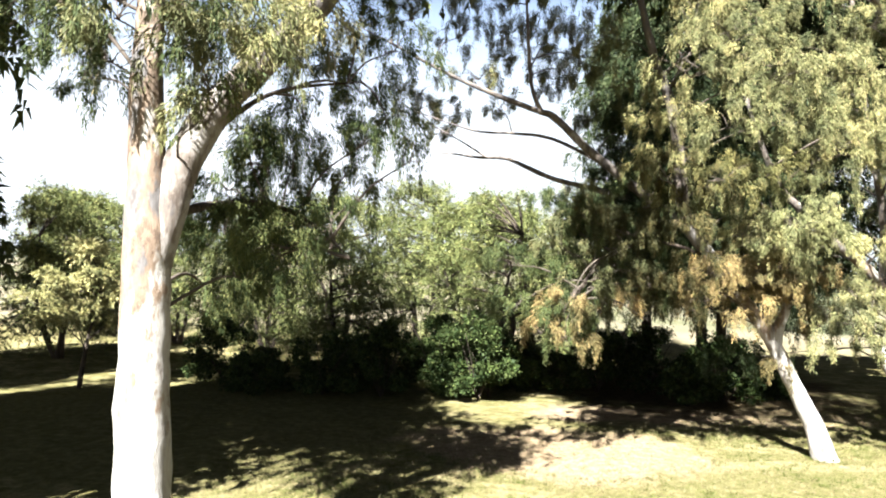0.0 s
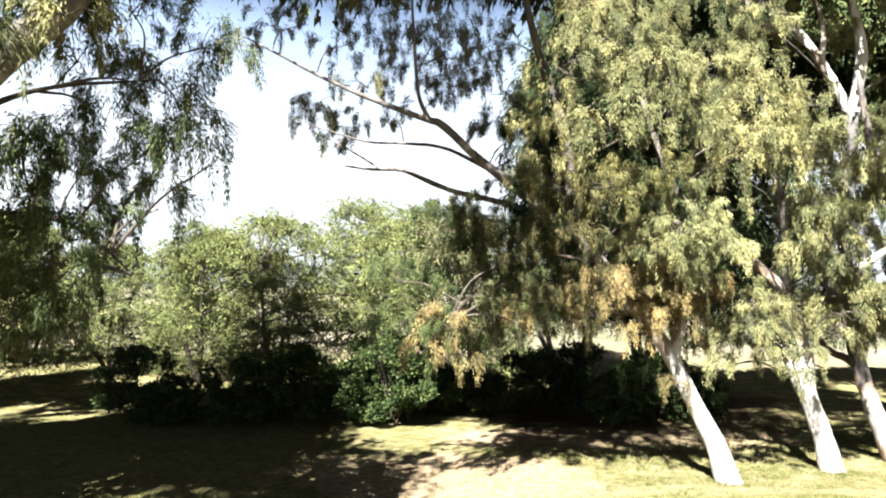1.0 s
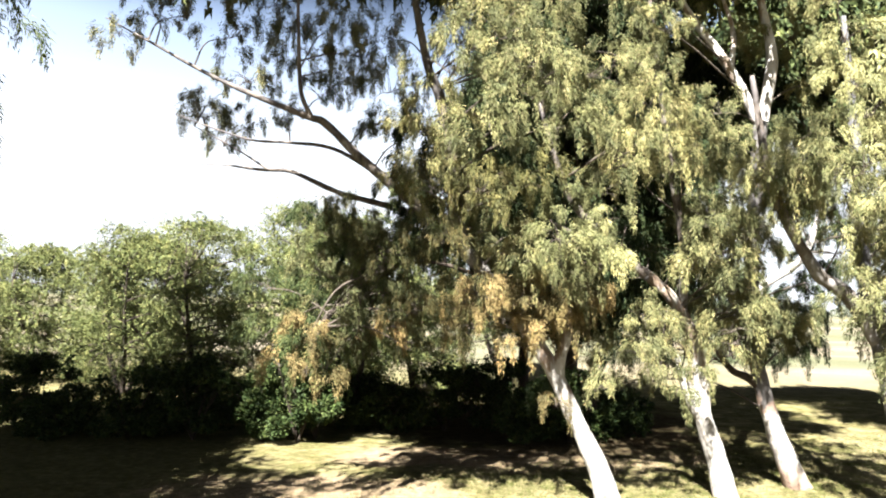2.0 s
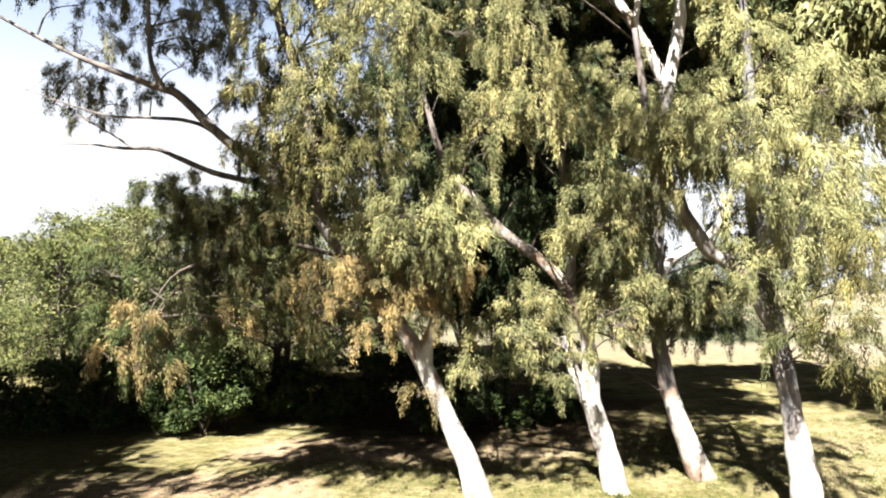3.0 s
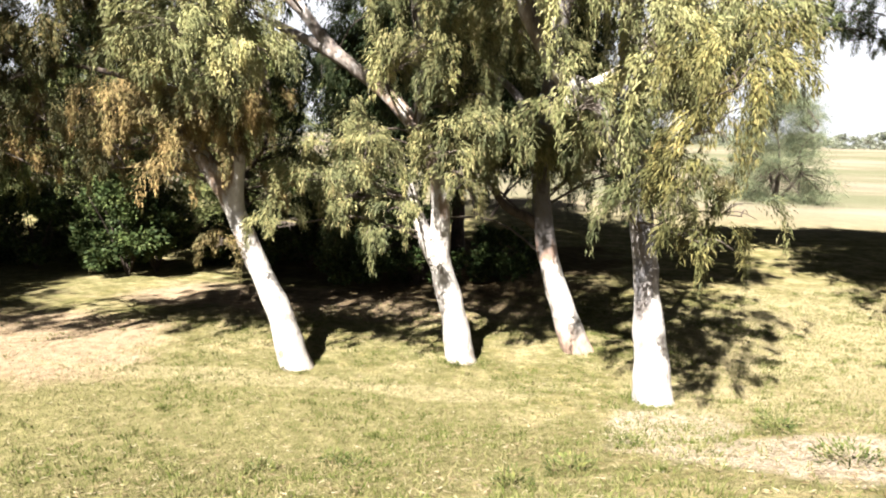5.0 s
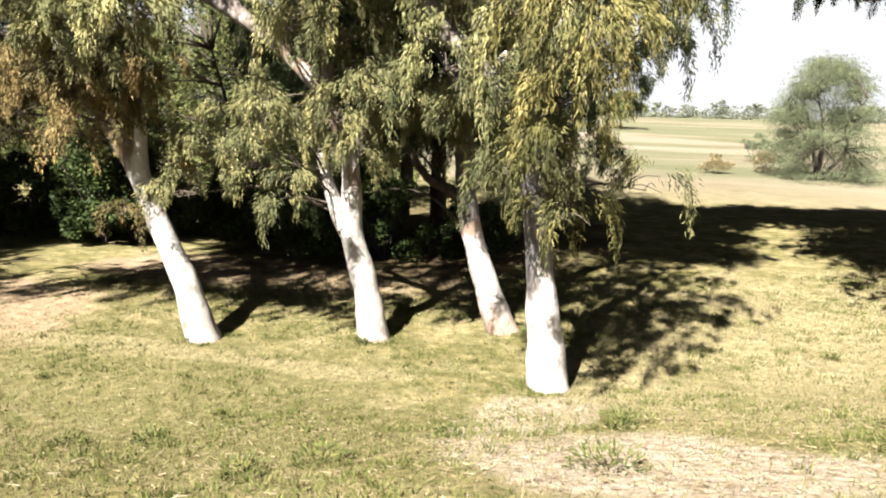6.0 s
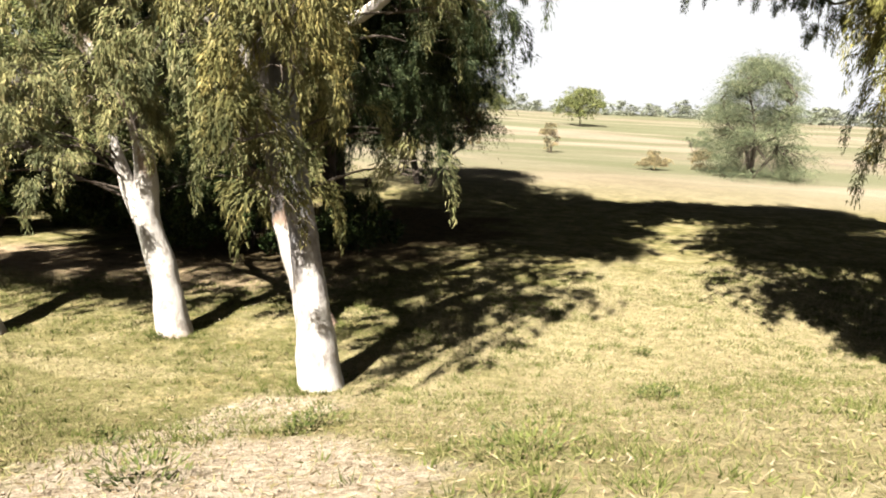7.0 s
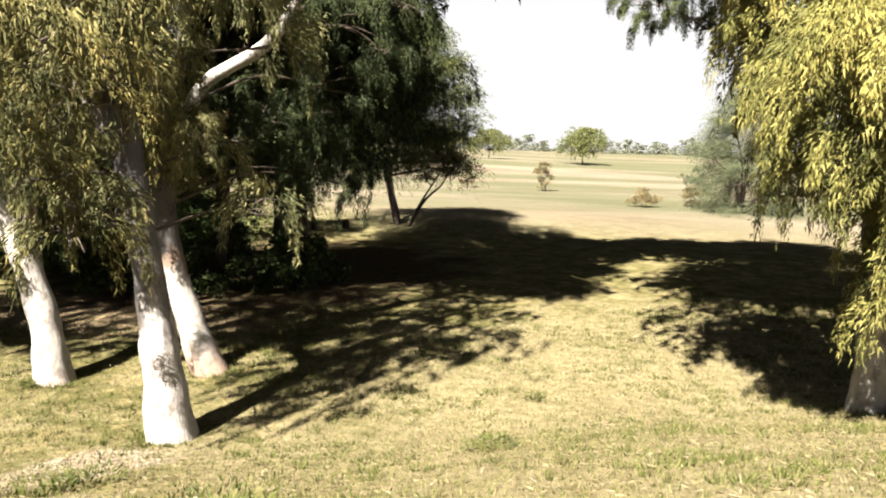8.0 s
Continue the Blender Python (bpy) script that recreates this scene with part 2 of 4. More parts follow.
def ground_mat():
    m, n, l, p = node_mat("dry_grass_ground")
    mid = noise_node(n, l, 0.55, 5, 0.6)
    small = noise_node(n, l, 5.0, 6, 0.7)
    fine = noise_node(n, l, 38.0, 4, 0.7)
    grass = ramp(n, tone([(0.3, (0.14, 0.14, 0.052)), (0.5, (0.24, 0.215, 0.095)), (0.7, (0.38, 0.32, 0.165))]))
    l.new(small, grass.inputs[0])
    soil = ramp(n, tone([(0.3, (0.27, 0.185, 0.11)), (0.55, (0.46, 0.345, 0.225)), (0.75, (0.6, 0.48, 0.33))]))
    l.new(small, soil.inputs[0])
    straw = ramp(n, tone([(0.35, (0.26, 0.212, 0.15)), (0.65, (0.4, 0.338, 0.255))]))
    l.new(noise_node(n, l, 0.05, 6, 0.65, (0.7, 1.2, 1)), straw.inputs[0])
    geo = n.new("ShaderNodeNewGeometry")

    def region(cx, cy, rx, ry, wobble):
        """1 inside an uneven patch, 0 outside."""
        mp = n.new("ShaderNodeMapping")
        mp.vector_type = "TEXTURE"
        mp.inputs["Location"].default_value = (cx, cy, 0)
        mp.inputs["Scale"].default_value = (rx, ry, 1000)
        l.new(geo.outputs["Position"], mp.inputs["Vector"])
        ln = n.new("ShaderNodeVectorMath")
        ln.operation = "LENGTH"
        l.new(mp.outputs[0], ln.inputs[0])
        w = n.new("ShaderNodeMath")
        w.operation = "MULTIPLY_ADD"
        l.new(mid, w.inputs[0])
        w.inputs[1].default_value = wobble
        l.new(ln.outputs["Value"], w.inputs[2])
        mr = n.new("ShaderNodeMapRange")
        mr.interpolation_type = "SMOOTHSTEP"
        mr.inputs["From Min"].default_value, mr.inputs["From Max"].default_value = 1.0 + wobble * 0.5 + 0.15, 1.0 + wobble * 0.5 - 0.25
        l.new(w.outputs[0], mr.inputs["Value"])
        return mr.outputs[0]

    dry = ramp(n, tone([(0.35, (0.345, 0.285, 0.155)), (0.65, (0.545, 0.46, 0.272))]))
    l.new(small, dry.inputs[0])
    bare = ramp(n, [(0.44, (0, 0, 0)), (0.62, (0.85, 0.85, 0.85))])
    l.new(noise_node(n, l, 0.9, 6, 0.7), bare.inputs[0])
    col = mix_col(n, l, bare.outputs[0], grass.outputs[0], dry.outputs[0])
    dabs = ramp(n, [(0.36, (0.62, 0.68, 0.5)), (0.5, (0.95, 0.96, 0.92)), (0.64, (1.3, 1.22, 1.12))])
    l.new(noise_node(n, l, 2.4, 5, 0.75, (0.8, 1.3, 1)), dabs.inputs[0])
    col = mix_col(n, l, 0.9, col, dabs.outputs[0], "MULTIPLY")
    lush = mix_col(n, l, 0.9, col, grass.outputs[0])
    col = mix_col(n, l, region(8.0, 10.6, 6.5, 3.2, 1.7), col, lush)
    col = mix_col(n, l, region(-8.0, 17.0, 9.0, 8.0, 1.7), col, lush)
    worn = mix_col(n, l, 0.8, col, dry.outputs[0])
    col = mix_col(n, l, region(22.5, 15.0, 7.5, 8.0, 1.7), col, worn)
    col = mix_col(n, l, region(2.6, 13.1, 3.7, 2.7, 1.3), col, soil.outputs[0])
    col = mix_col(n, l, region(8.0, 18.0, 6.0, 1.8, 1.6), col, soil.outputs[0])
    pale = ramp(n, tone([(0.35, (0.26, 0.19, 0.12)), (0.5, (0.56, 0.46, 0.34)), (0.66, (0.78, 0.66, 0.52))]))
    l.new(noise_node(n, l, 9.0, 6, 0.75), pale.inputs[0])
    trodden = mix_col(n, l, 0.5, col, dry.outputs[0])
    col = mix_col(n, l, region(9.0, 12.4, 5.0, 0.3, 2.2), col, trodden)
    col = mix_col(n, l, region(15.8, 8.7, 1.6, 1.3, 1.8), col, pale.outputs[0])
    col = mix_col(n, l, region(14.5, 10.9, 0.7, 1.6, 2.2), col, pale.outputs[0])
    # ground under the trees is darkened in its colour to deepen their shade
    shaded_soil = ramp(n, tone([(0.35, (0.09, 0.065, 0.036)), (0.65, (0.19, 0.145, 0.085))]))
    l.new(small, shaded_soil.inputs[0])
    col = mix_col(n, l, region(9.2, 26.0, 6.5, 8.5, 1.5), col, shaded_soil.outputs[0])
    far = n.new("ShaderNodeMapRange")
    far.inputs["From Min"].default_value, far.inputs["From Max"].default_value = 36.0, 60.0
    xyz = n.new("ShaderNodeSeparateXYZ")
    l.new(geo.outputs["Position"], xyz.inputs[0])
    l.new(xyz.outputs["Y"], far.inputs["Value"])
    col = mix_col(n, l, far.outputs[0], col, straw.outputs[0])
    strips = ramp(n, [(0.44, (0, 0, 0)), (0.54, (0.8, 0.8, 0.8))])
    l.new(noise_node(n, l, 0.045, 5, 0.6, (0.22, 1.0, 0.0)), strips.inputs[0])
    green = mix_col(n, l, strips.outputs[0], straw.outputs[0], (0.052, 0.056, 0.031))
    col = mix_col(n, l, far.outputs[0], col, green)
    speck = ramp(n, [(0.3, (0.55, 0.55, 0.48)), (0.5, (0.95, 0.95, 0.9)), (0.68, (1.35, 1.3, 1.2))])
    l.new(fine, speck.inputs[0])
    col = mix_col(n, l, 0.8, col, speck.outputs[0], "MULTIPLY")
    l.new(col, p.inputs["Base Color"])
    p.inputs["Roughness"].default_value = 0.95
    p.inputs["Specular IOR Level"].default_value = 0.0
    both = n.new("ShaderNodeMath")
    l.new(small, both.inputs[0])
    l.new(fine, both.inputs[1])
    add_bump(n, l, p, both.outputs[0], 0.7, 0.05)
    return m


GROUND = ground_mat()


# ---- building helpers ----


def link(name, mesh, material, parent=None, label=""):
    mesh.materials.append(material)
    ob = new(name, mesh)
    if parent:
        ob.parent = parent
    if label:
        ob["label"] = label
    return ob


def quads(name, corners, material, parent=None, label=""):
    """Many loose faces as one mesh; corners: (n, corners of a face, 3)."""
    n, k = corners.shape[:2]
    me = bpy.data.meshes.new(name)
    me.vertices.add(k * n)
    me.loops.add(k * n)
    me.polygons.add(n)
    me.vertices.foreach_set("co", np.ascontiguousarray(corners, dtype=np.float32).ravel())
    me.loops.foreach_set("vertex_index", np.arange(k * n, dtype=np.int32))
    me.polygons.foreach_set("loop_start", np.arange(0, k * n, k, dtype=np.int32))
    me.update(calc_edges=True)
    return link(name, me, material, parent, label)


def leaves(at, way, length, width, r, simple=False):
    """Corners of lance-shaped leaves at given points, pointing along way; simple ones have three corners."""
    n = len(at)
    way = way / np.linalg.norm(way, axis=1, keepdims=True)
    side = np.cross(way, r.normal(size=(n, 3)))
    side /= np.linalg.norm(side, axis=1, keepdims=True) + 1e-9
    long = (length * r.uniform(0.7, 1.3, (n, 1)))
    wide = (width * r.uniform(0.7, 1.3, (n, 1)))
    if simple:
        return np.stack([at + side * wide / 2, at + way * long, at - side * wide / 2], axis=1)
    mid = at + way * long * 0.45
    return np.stack([at, mid + side * wide / 2, at + way * long, mid - side * wide / 2], axis=1)


def smooth_line(points, steps=6):
    """Catmull-Rom through the points."""
    p = [Vector(q) for q in points]
    p = [p[0] * 2 - p[1]] + p + [p[-1] * 2 - p[-2]]
    out = []
    for i in range(1, len(p) - 2):
        for s in range(steps):
            t = s / steps
            a, b, c, d = p[i - 1], p[i], p[i + 1], p[i + 2]
            out.append(0.5 * (2 * b + (c - a) * t + (2 * a - 5 * b + 4 * c - d) * t * t + (3 * b - a - 3 * c + d) * t ** 3))
    out.append(p[-2])
    return out


def tube_data(line, radii, sides, wobble, verts, faces):
    """Adds a tapered, slightly uneven limb along line to verts and faces."""
    start = len(verts)
    n = len(line)
    ref = Vector((0.31, 0.95, 0.05))
    for i, p in enumerate(line):
        t = (line[min(i + 1, n - 1)] - line[max(i - 1, 0)]).normalized()
        u = t.cross(ref).normalized()
        v = t.cross(u)
        f = i / (n - 1) * (len(radii) - 1)
        k = min(int(f), len(radii) - 2)
        r = radii[k] + (radii[k + 1] - radii[k]) * (f - k)
        for s in range(sides):
            a = 2 * math.pi * s / sides
            d = u * math.cos(a) + v * math.sin(a)
            w = 1 + wobble * noise.noise((p + d * 0.4) * 2.3) + 0.5 * wobble * noise.noise((p + d * 0.2) * 6.1)
            verts.append(p + d * r * w)
    for i in range(n - 1):
        for s in range(sides):
            a, b = start + i * sides + s, start + i * sides + (s + 1) % sides
            faces.append((a, b, b + sides, a + sides))
    faces.append(tuple(start + (n - 1) * sides + s for s in range(sides)))


def mesh_of(name, verts, faces, material, parent=None, label=""):
    me = bpy.data.meshes.new(name)
    me.from_pydata([tuple(v) for v in verts], [], faces)
    me.polygons.foreach_set("use_smooth", [True] * len(faces))
    me.update()
    return link(name, me, material, parent, label)


def limb(name, points, radii, sides, wobble, material, parent, label="", steps=6):
    verts, faces = [], []
    tube_data(smooth_line(points, steps), radii, sides, wobble, verts, faces)
    return mesh_of(name, verts, faces, material, parent, label)


# ---- lie of the land ----
LINE = Vector((0.912, 0.411))   # the road's direction on the plan


def off_road(x, y):
    """Metres from the road's line, towards the trees."""
    return (y + 2.6) * LINE.x - x * LINE.y


def land(x, y):
    """Height of the ground: a road bank, a shallow dip behind the trees, then fields that climb to the skyline."""
    s = off_road(x, y)
    bank = np.clip((7.3 - s) * 0.36, 0, 1.85)
    bank = np.where(s > 6.3, np.clip(8.3 - s, 0, 2) ** 2 * 0.09, bank)
    far = np.interp(s, [7.9, 9, 11, 20, 30, 42, 60, 100, 137, 250, 340, 800, 1600], [0.03, 0.0, 0.0, -0.1, -0.3, 0.45, 1.0, 2.6, 5.6, 11, 15.5, 27, 28])
    bumps = 0.035 * np.sin(x * 1.7 + 0.6 * y) * np.sin(y * 1.3 - 0.4 * x) + 0.03 * np.sin(0.53 * x + 1.9) * np.cos(0.61 * y)
    roll = np.clip((s - 60) / 200, 0, 1) * 0.9 * np.sin(x * 0.021 + 1.0) * np.cos(y * 0.013)
    return np.where(s > 0, bank + far, 1.85) + bumps * np.clip((s - 1) / 4, 0, 1) * np.interp(s, [12, 20], [1, 0.3]) + roll


def height(x, y):
    return float(land(np.array([x]), np.array([y]))[0])


def spaced(a, b, fine_a, fine_b, fine):
    """Grid lines: fine between fine_a and fine_b, ever wider outside."""
    mid = list(np.arange(fine_a, fine_b, fine))
    left, right, g = [], [], fine
    while (left[-1] if left else fine_a) > a:
        g *= 1.12
        left.append((left[-1] if left else fine_a) - g)
    g = fine
    while (right[-1] if right else mid[-1]) < b:
        g *= 1.12
        right.append((right[-1] if right else mid[-1]) + g)
    return np.array(left[::-1] + mid + right)


gx, gy = spaced(-1800, 1800, -12, 34, 0.3), spaced(-300, 1900, -2, 32, 0.3)
XX, YY = np.meshgrid(gx, gy)
ZZ = land(XX, YY)
W = len(gx)
gverts = np.stack([XX.ravel(), YY.ravel(), ZZ.ravel()], axis=1)
idx = (np.arange(len(gy) - 1)[:, None] * W + np.arange(W - 1)[None, :]).ravel()
gfaces = np.stack([idx, idx + 1, idx + 1 + W, idx + W], axis=1)
gm = bpy.data.meshes.new("ground")
gm.from_pydata(gverts.tolist(), [], gfaces.tolist())
gm.polygons.foreach_set("use_smooth", [True] * len(gm.polygons))
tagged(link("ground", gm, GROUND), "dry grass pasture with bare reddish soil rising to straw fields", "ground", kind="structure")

# ---- the row of tall trees beside the road ----
T0_CLUMPS = [(-5.4, 5.8, 7.3, 0.75), (-4.1, 5.1, 6.3, 0.5), (-3.2, 4.3, 6.7, 0.55), (-2.3, 4.1, 6.7, 0.6), (-2.1, 4.3, 5.9, 0.4), (-2.4, 5.8, 7.2, 0.7), (-2.0, 6.8, 7.1, 0.7), (-1.3, 6.8, 7.8, 0.6), (-1.0, 7.3, 6.8, 0.6), (-1.9, 7.3, 6.3, 0.6), (-1.2, 7.5, 5.7, 0.5), (-2.6, 6.8, 6.0, 0.55), (-3.0, 6.9, 5.2, 0.5), (-2.3, 7.3, 5.0, 0.6), (-3.5, 7.3, 4.3, 0.5), (-2.9, 7.6, 3.9, 0.6), (-3.4, 7.8, 3.5, 0.4), (-4.9, 4.8, 7.3, 0.8), (-0.5, 7.3, 7.5, 0.5), (-2.3, 4.3, 6.3, 0.4), (-1.9, 4.5, 6.7, 0.5), (-1.6, 4.6, 6.2, 0.45), (-2.2, 4.3, 5.5, 0.22), (-1.3, 5.5, 7.1, 0.5), (-3.4, 4.4, 6.3, 0.35)]
T1_CLUMPS = [(6.6, 12.1, 9.6, 0.9), (5.5, 12.1, 8.9, 0.8), (7.3, 11.7, 8.5, 0.9), (5.1, 12.3, 7.8, 0.8), (6.4, 11.7, 7.5, 0.9), (7.8, 11.8, 7.6, 0.8), (5.0, 12.5, 6.5, 0.7), (6.2, 11.8, 6.3, 0.7), (7.1, 11.8, 6.4, 0.6), (7.8, 11.7, 5.3, 0.75), (8.5, 12.1, 4.9, 0.6), (6.8, 12.7, 4.2, 0.6), (7.6, 12.6, 4.0, 0.6), (8.4, 12.7, 4.2, 0.5), (6.1, 12.9, 10.7, 1), (7.6, 13.1, 10.5, 0.9), (8.8, 13.0, 9.1, 0.8), (5.7, 13.7, 5.6, 0.6), (6.7, 14.1, 5.8, 0.8), (6.9, 11.9, 9.0, 0.6), (5.8, 12.2, 9.6, 0.6)]
T1B_CLUMPS = [(3.1, 12.7, 5.8, 0.6), (2.7, 12.7, 4.8, 0.6), (3.7, 12.9, 5.4, 0.65), (4.2, 12.9, 4.4, 0.7), (3.3, 12.5, 3.8, 0.65), (2.7, 12.2, 3.3, 0.5), (3.0, 12.2, 2.6, 0.35), (2.2, 12.2, 2.8, 0.3), (4.2, 12.9, 3.4, 0.5), (4.9, 12.9, 3.9, 0.45), (4.7, 14.2, 8.2, 0.7), (5.5, 14.2, 7.2, 0.7), (4.3, 14.2, 6.8, 0.6), (6.0, 14.2, 8.6, 0.7), (5.0, 14.2, 5.9, 0.6), (4.1, 13.8, 5.6, 0.5), (3.2, 13.8, 5.2, 0.5), (6.5, 14.2, 7.5, 0.7), (2.5, 13.6, 5.8, 0.45)]
T1C_CLUMPS = [(-2.7, 14.2, 10.6, 0.5), (-0.9, 14.2, 11.2, 0.7), (0.7, 14.1, 9.4, 0.6), (-1.2, 15.8, 9.1, 0.6), (0.2, 15.8, 8.8, 0.6), (2.0, 14.1, 10.1, 0.7), (2.9, 14.1, 9.6, 0.7), (2.7, 13.8, 10.7, 0.8), (4.0, 13.7, 9.0, 0.6), (1.0, 14.2, 11.4, 0.7), (4.1, 13.7, 10.3, 0.6), (-1.2, 16.2, 9.7, 0.6), (1.5, 14.2, 10.6, 0.75), (2.4, 14.2, 9.1, 0.6), (3.5, 13.8, 9.9, 0.8), (0.1, 14.2, 10.6, 0.7), (3.8, 14.1, 8.4, 0.5), (0.7, 14.2, 11.8, 0.8), (2.8, 14.2, 11.9, 0.8), (-0.4, 15.4, 8.2, 0.4), (-1.9, 14.2, 11.2, 0.5), (1.2, 15.2, 8.9, 0.45)]
T2_CLUMPS = [(9.2, 12.6, 7.3, 0.6), (8.7, 12.6, 6.4, 0.5), (10.0, 12.8, 8.0, 0.7), (9.7, 12.9, 8.6, 0.8), (10.0, 12.6, 7.4, 0.8), (9.3, 12.7, 7.1, 0.6), (10.8, 12.9, 7.0, 0.7), (11.0, 12.9, 5.8, 0.65), (9.6, 13.7, 9.8, 0.9), (10.7, 12.9, 4.9, 0.5), (11.3, 12.9, 5.2, 0.5), (9.7, 13.3, 3.8, 0.45), (9.2, 13.1, 3.1, 0.5), (8.7, 12.9, 2.4, 0.3), (9.9, 13.2, 2.9, 0.45), (11.5, 13.3, 4.0, 0.5), (11.6, 13.4, 3.1, 0.4), (9.7, 14.7, 7.7, 1)]
T3_CLUMPS = [(12.3, 14.3, 5.8, 0.6), (12.5, 14.6, 3.9, 0.5), (13.5, 14.7, 3.7, 0.5), (12.0, 15.3, 9.1, 0.8), (12.4, 15.2, 7.2, 0.7), (14.2, 15.2, 8.3, 0.7), (15.1, 15.3, 9.9, 0.8), (12.3, 15.3, 8.1, 0.9), (12.2, 15.6, 6.1, 0.8), (12.5, 15.8, 11.4, 0.9), (14.6, 15.8, 11.4, 0.9), (12.0, 15.8, 5.2, 1), (12.0, 15.9, 3.8, 0.8), (10.1, 13.2, 10.4, 0.6), (10.1, 13.2, 11.3, 0.7)]
T4_CLUMPS = [(11.7, 11.8, 6.7, 0.55), (12.5, 11.6, 6.9, 0.6), (13.3, 11.4, 6.6, 0.6), (13.9, 11.3, 5.9, 0.6), (14.6, 11.5, 7.3, 0.7), (13.9, 12.0, 7.9, 0.7), (13.1, 11.8, 5.5, 0.45), (14.3, 11.4, 4.8, 0.5), (14.5, 11.8, 5.6, 0.7), (14.4, 12.0, 4.4, 0.5), (14.8, 12.0, 4.3, 0.45), (15.4, 12.0, 5.1, 0.7), (15.9, 12.4, 7.1, 0.9), (13.7, 12.3, 9.7, 0.6), (13.7, 12.2, 8.6, 0.6), (13.7, 12.4, 10.7, 0.7)]
T4X_CLUMPS = [(13.9, 11.6, 5.6, 0.7), (14.8, 12.0, 5.5, 0.7), (14.6, 12.2, 4.4, 0.45), (15.7, 13.4, 4.8, 0.6), (15.8, 13.0, 2.8, 0.3), (14.5, 12.0, 2.8, 0.3), (14.6, 13.0, 4.3, 0.45), (14.8, 13.4, 3.5, 0.35), (14.1, 11.9, 2.9, 0.35), (13.8, 11.8, 3.6, 0.5), (13.3, 11.8, 4.2, 0.6), (15.0, 10.8, 4.4, 0.7), (14.9, 11.2, 3.9, 0.5), (14.6, 11.0, 3.2, 0.45), (14.9, 11.1, 2.6, 0.35)]
T3R_CLUMPS = [(13.9, 15.8, 3.8, 0.8), (14.4, 16.8, 4.1, 0.9), (15.2, 16.8, 4.7, 0.9), (14.8, 16.8, 3.3, 0.6), (15.3, 17.8, 3.0, 0.5), (13.9, 16.8, 3.1, 0.6), (15.7, 15.8, 5.6, 0.9), (16.8, 15.8, 5.8, 0.4), (16.2, 16.8, 5.2, 0.4), (10.7, 17.8, 2.9, 0.9), (8.7, 17.8, 1.8, 0.8), (9.4, 16.8, 6.3, 1), (7.6, 17.8, 5.4, 0.9), (13.5, 16.8, 3.8, 0.6), (12.8, 16.8, 4.5, 0.7)]
T5_CLUMPS = [(21.98, 14.5, 5.0, 0.9), (22.28, 13.6, 4.7, 0.9), (22.08, 14.0, 4.2, 0.7), (22.48, 13.4, 4.0, 0.8), (22.38, 13.8, 3.6, 0.6), (22.68, 13.6, 3.3, 0.6), (22.9, 13.8, 2.8, 0.45), (22.9, 13.8, 2.4, 0.4), (23.0, 13.8, 2.2, 0.35), (23.0, 13.8, 1.8, 0.3), (22.38, 16.5, 3.8, 0.5), (22.58, 16.5, 3.1, 0.4)]
T1X_CLUMPS = [(8.5, 12.1, 5.7, 0.45), (8.7, 12.4, 5.1, 0.4), (7.7, 12.0, 5.4, 0.5), (7.3, 12.0, 4.8, 0.45), (6.9, 12.2, 4.9, 0.55), (7.8, 12.2, 4.7, 0.5), (8.2, 12.6, 4.4, 0.45), (6.2, 12.4, 4.2, 0.45), (7.0, 12.5, 4.0, 0.45), (7.9, 12.8, 4.0, 0.4), (7.6, 12.4, 4.4, 0.4), (7.0, 12.4, 4.1, 0.45), (7.5, 12.8, 3.7, 0.35), (8.3, 13.6, 2.9, 0.3), (7.7, 12.8, 2.1, 0.18)]
T2X_CLUMPS = [(11.7, 12.9, 4.8, 0.55), (11.9, 12.9, 4.0, 0.45), (10.1, 13.2, 3.8, 0.45), (11.4, 12.9, 3.6, 0.45), (9.7, 13.2, 3.2, 0.3), (10.7, 13.1, 2.7, 0.3), (11.7, 13.2, 3.3, 0.35), (11.0, 12.9, 5.1, 0.5), (10.0, 13.2, 3.5, 0.5), (9.7, 13.2, 2.9, 0.35), (11.6, 13.2, 4.4, 0.5), (12.2, 13.6, 4.0, 0.45), (10.3, 12.9, 2.3, 0.16)]
T3X_CLUMPS = [(12.6, 14.3, 3.6, 0.45), (13.2, 14.8, 3.4, 0.4), (13.6, 15.3, 4.0, 0.35), (12.2, 14.3, 5.9, 0.7), (12.9, 14.6, 5.5, 0.5), (11.5, 14.6, 6.4, 0.7)]
T1Y_CLUMPS = [(2.8, 12.8, 5.7, 0.5), (3.4, 13.0, 5.1, 0.55), (2.8, 12.8, 4.4, 0.5), (3.8, 13.2, 4.2, 0.5), (4.7, 13.2, 5.0, 0.45), (3.4, 13.0, 3.6, 0.4), (2.7, 12.3, 2.6, 0.3), (2.6, 12.4, 3.3, 0.35), (4.6, 13.4, 6.4, 0.5), (5.5, 13.4, 5.7, 0.4), (5.0, 13.4, 3.6, 0.35), (1.5, 13.2, 4.4, 0.5), (2.6, 13.2, 4.1, 0.5), (3.6, 13.2, 3.9, 0.5), (1.6, 13.0, 3.4, 0.45), (2.8, 13.2, 3.3, 0.45), (3.9, 13.2, 3.0, 0.4), (4.6, 13.4, 4.3, 0.45)]
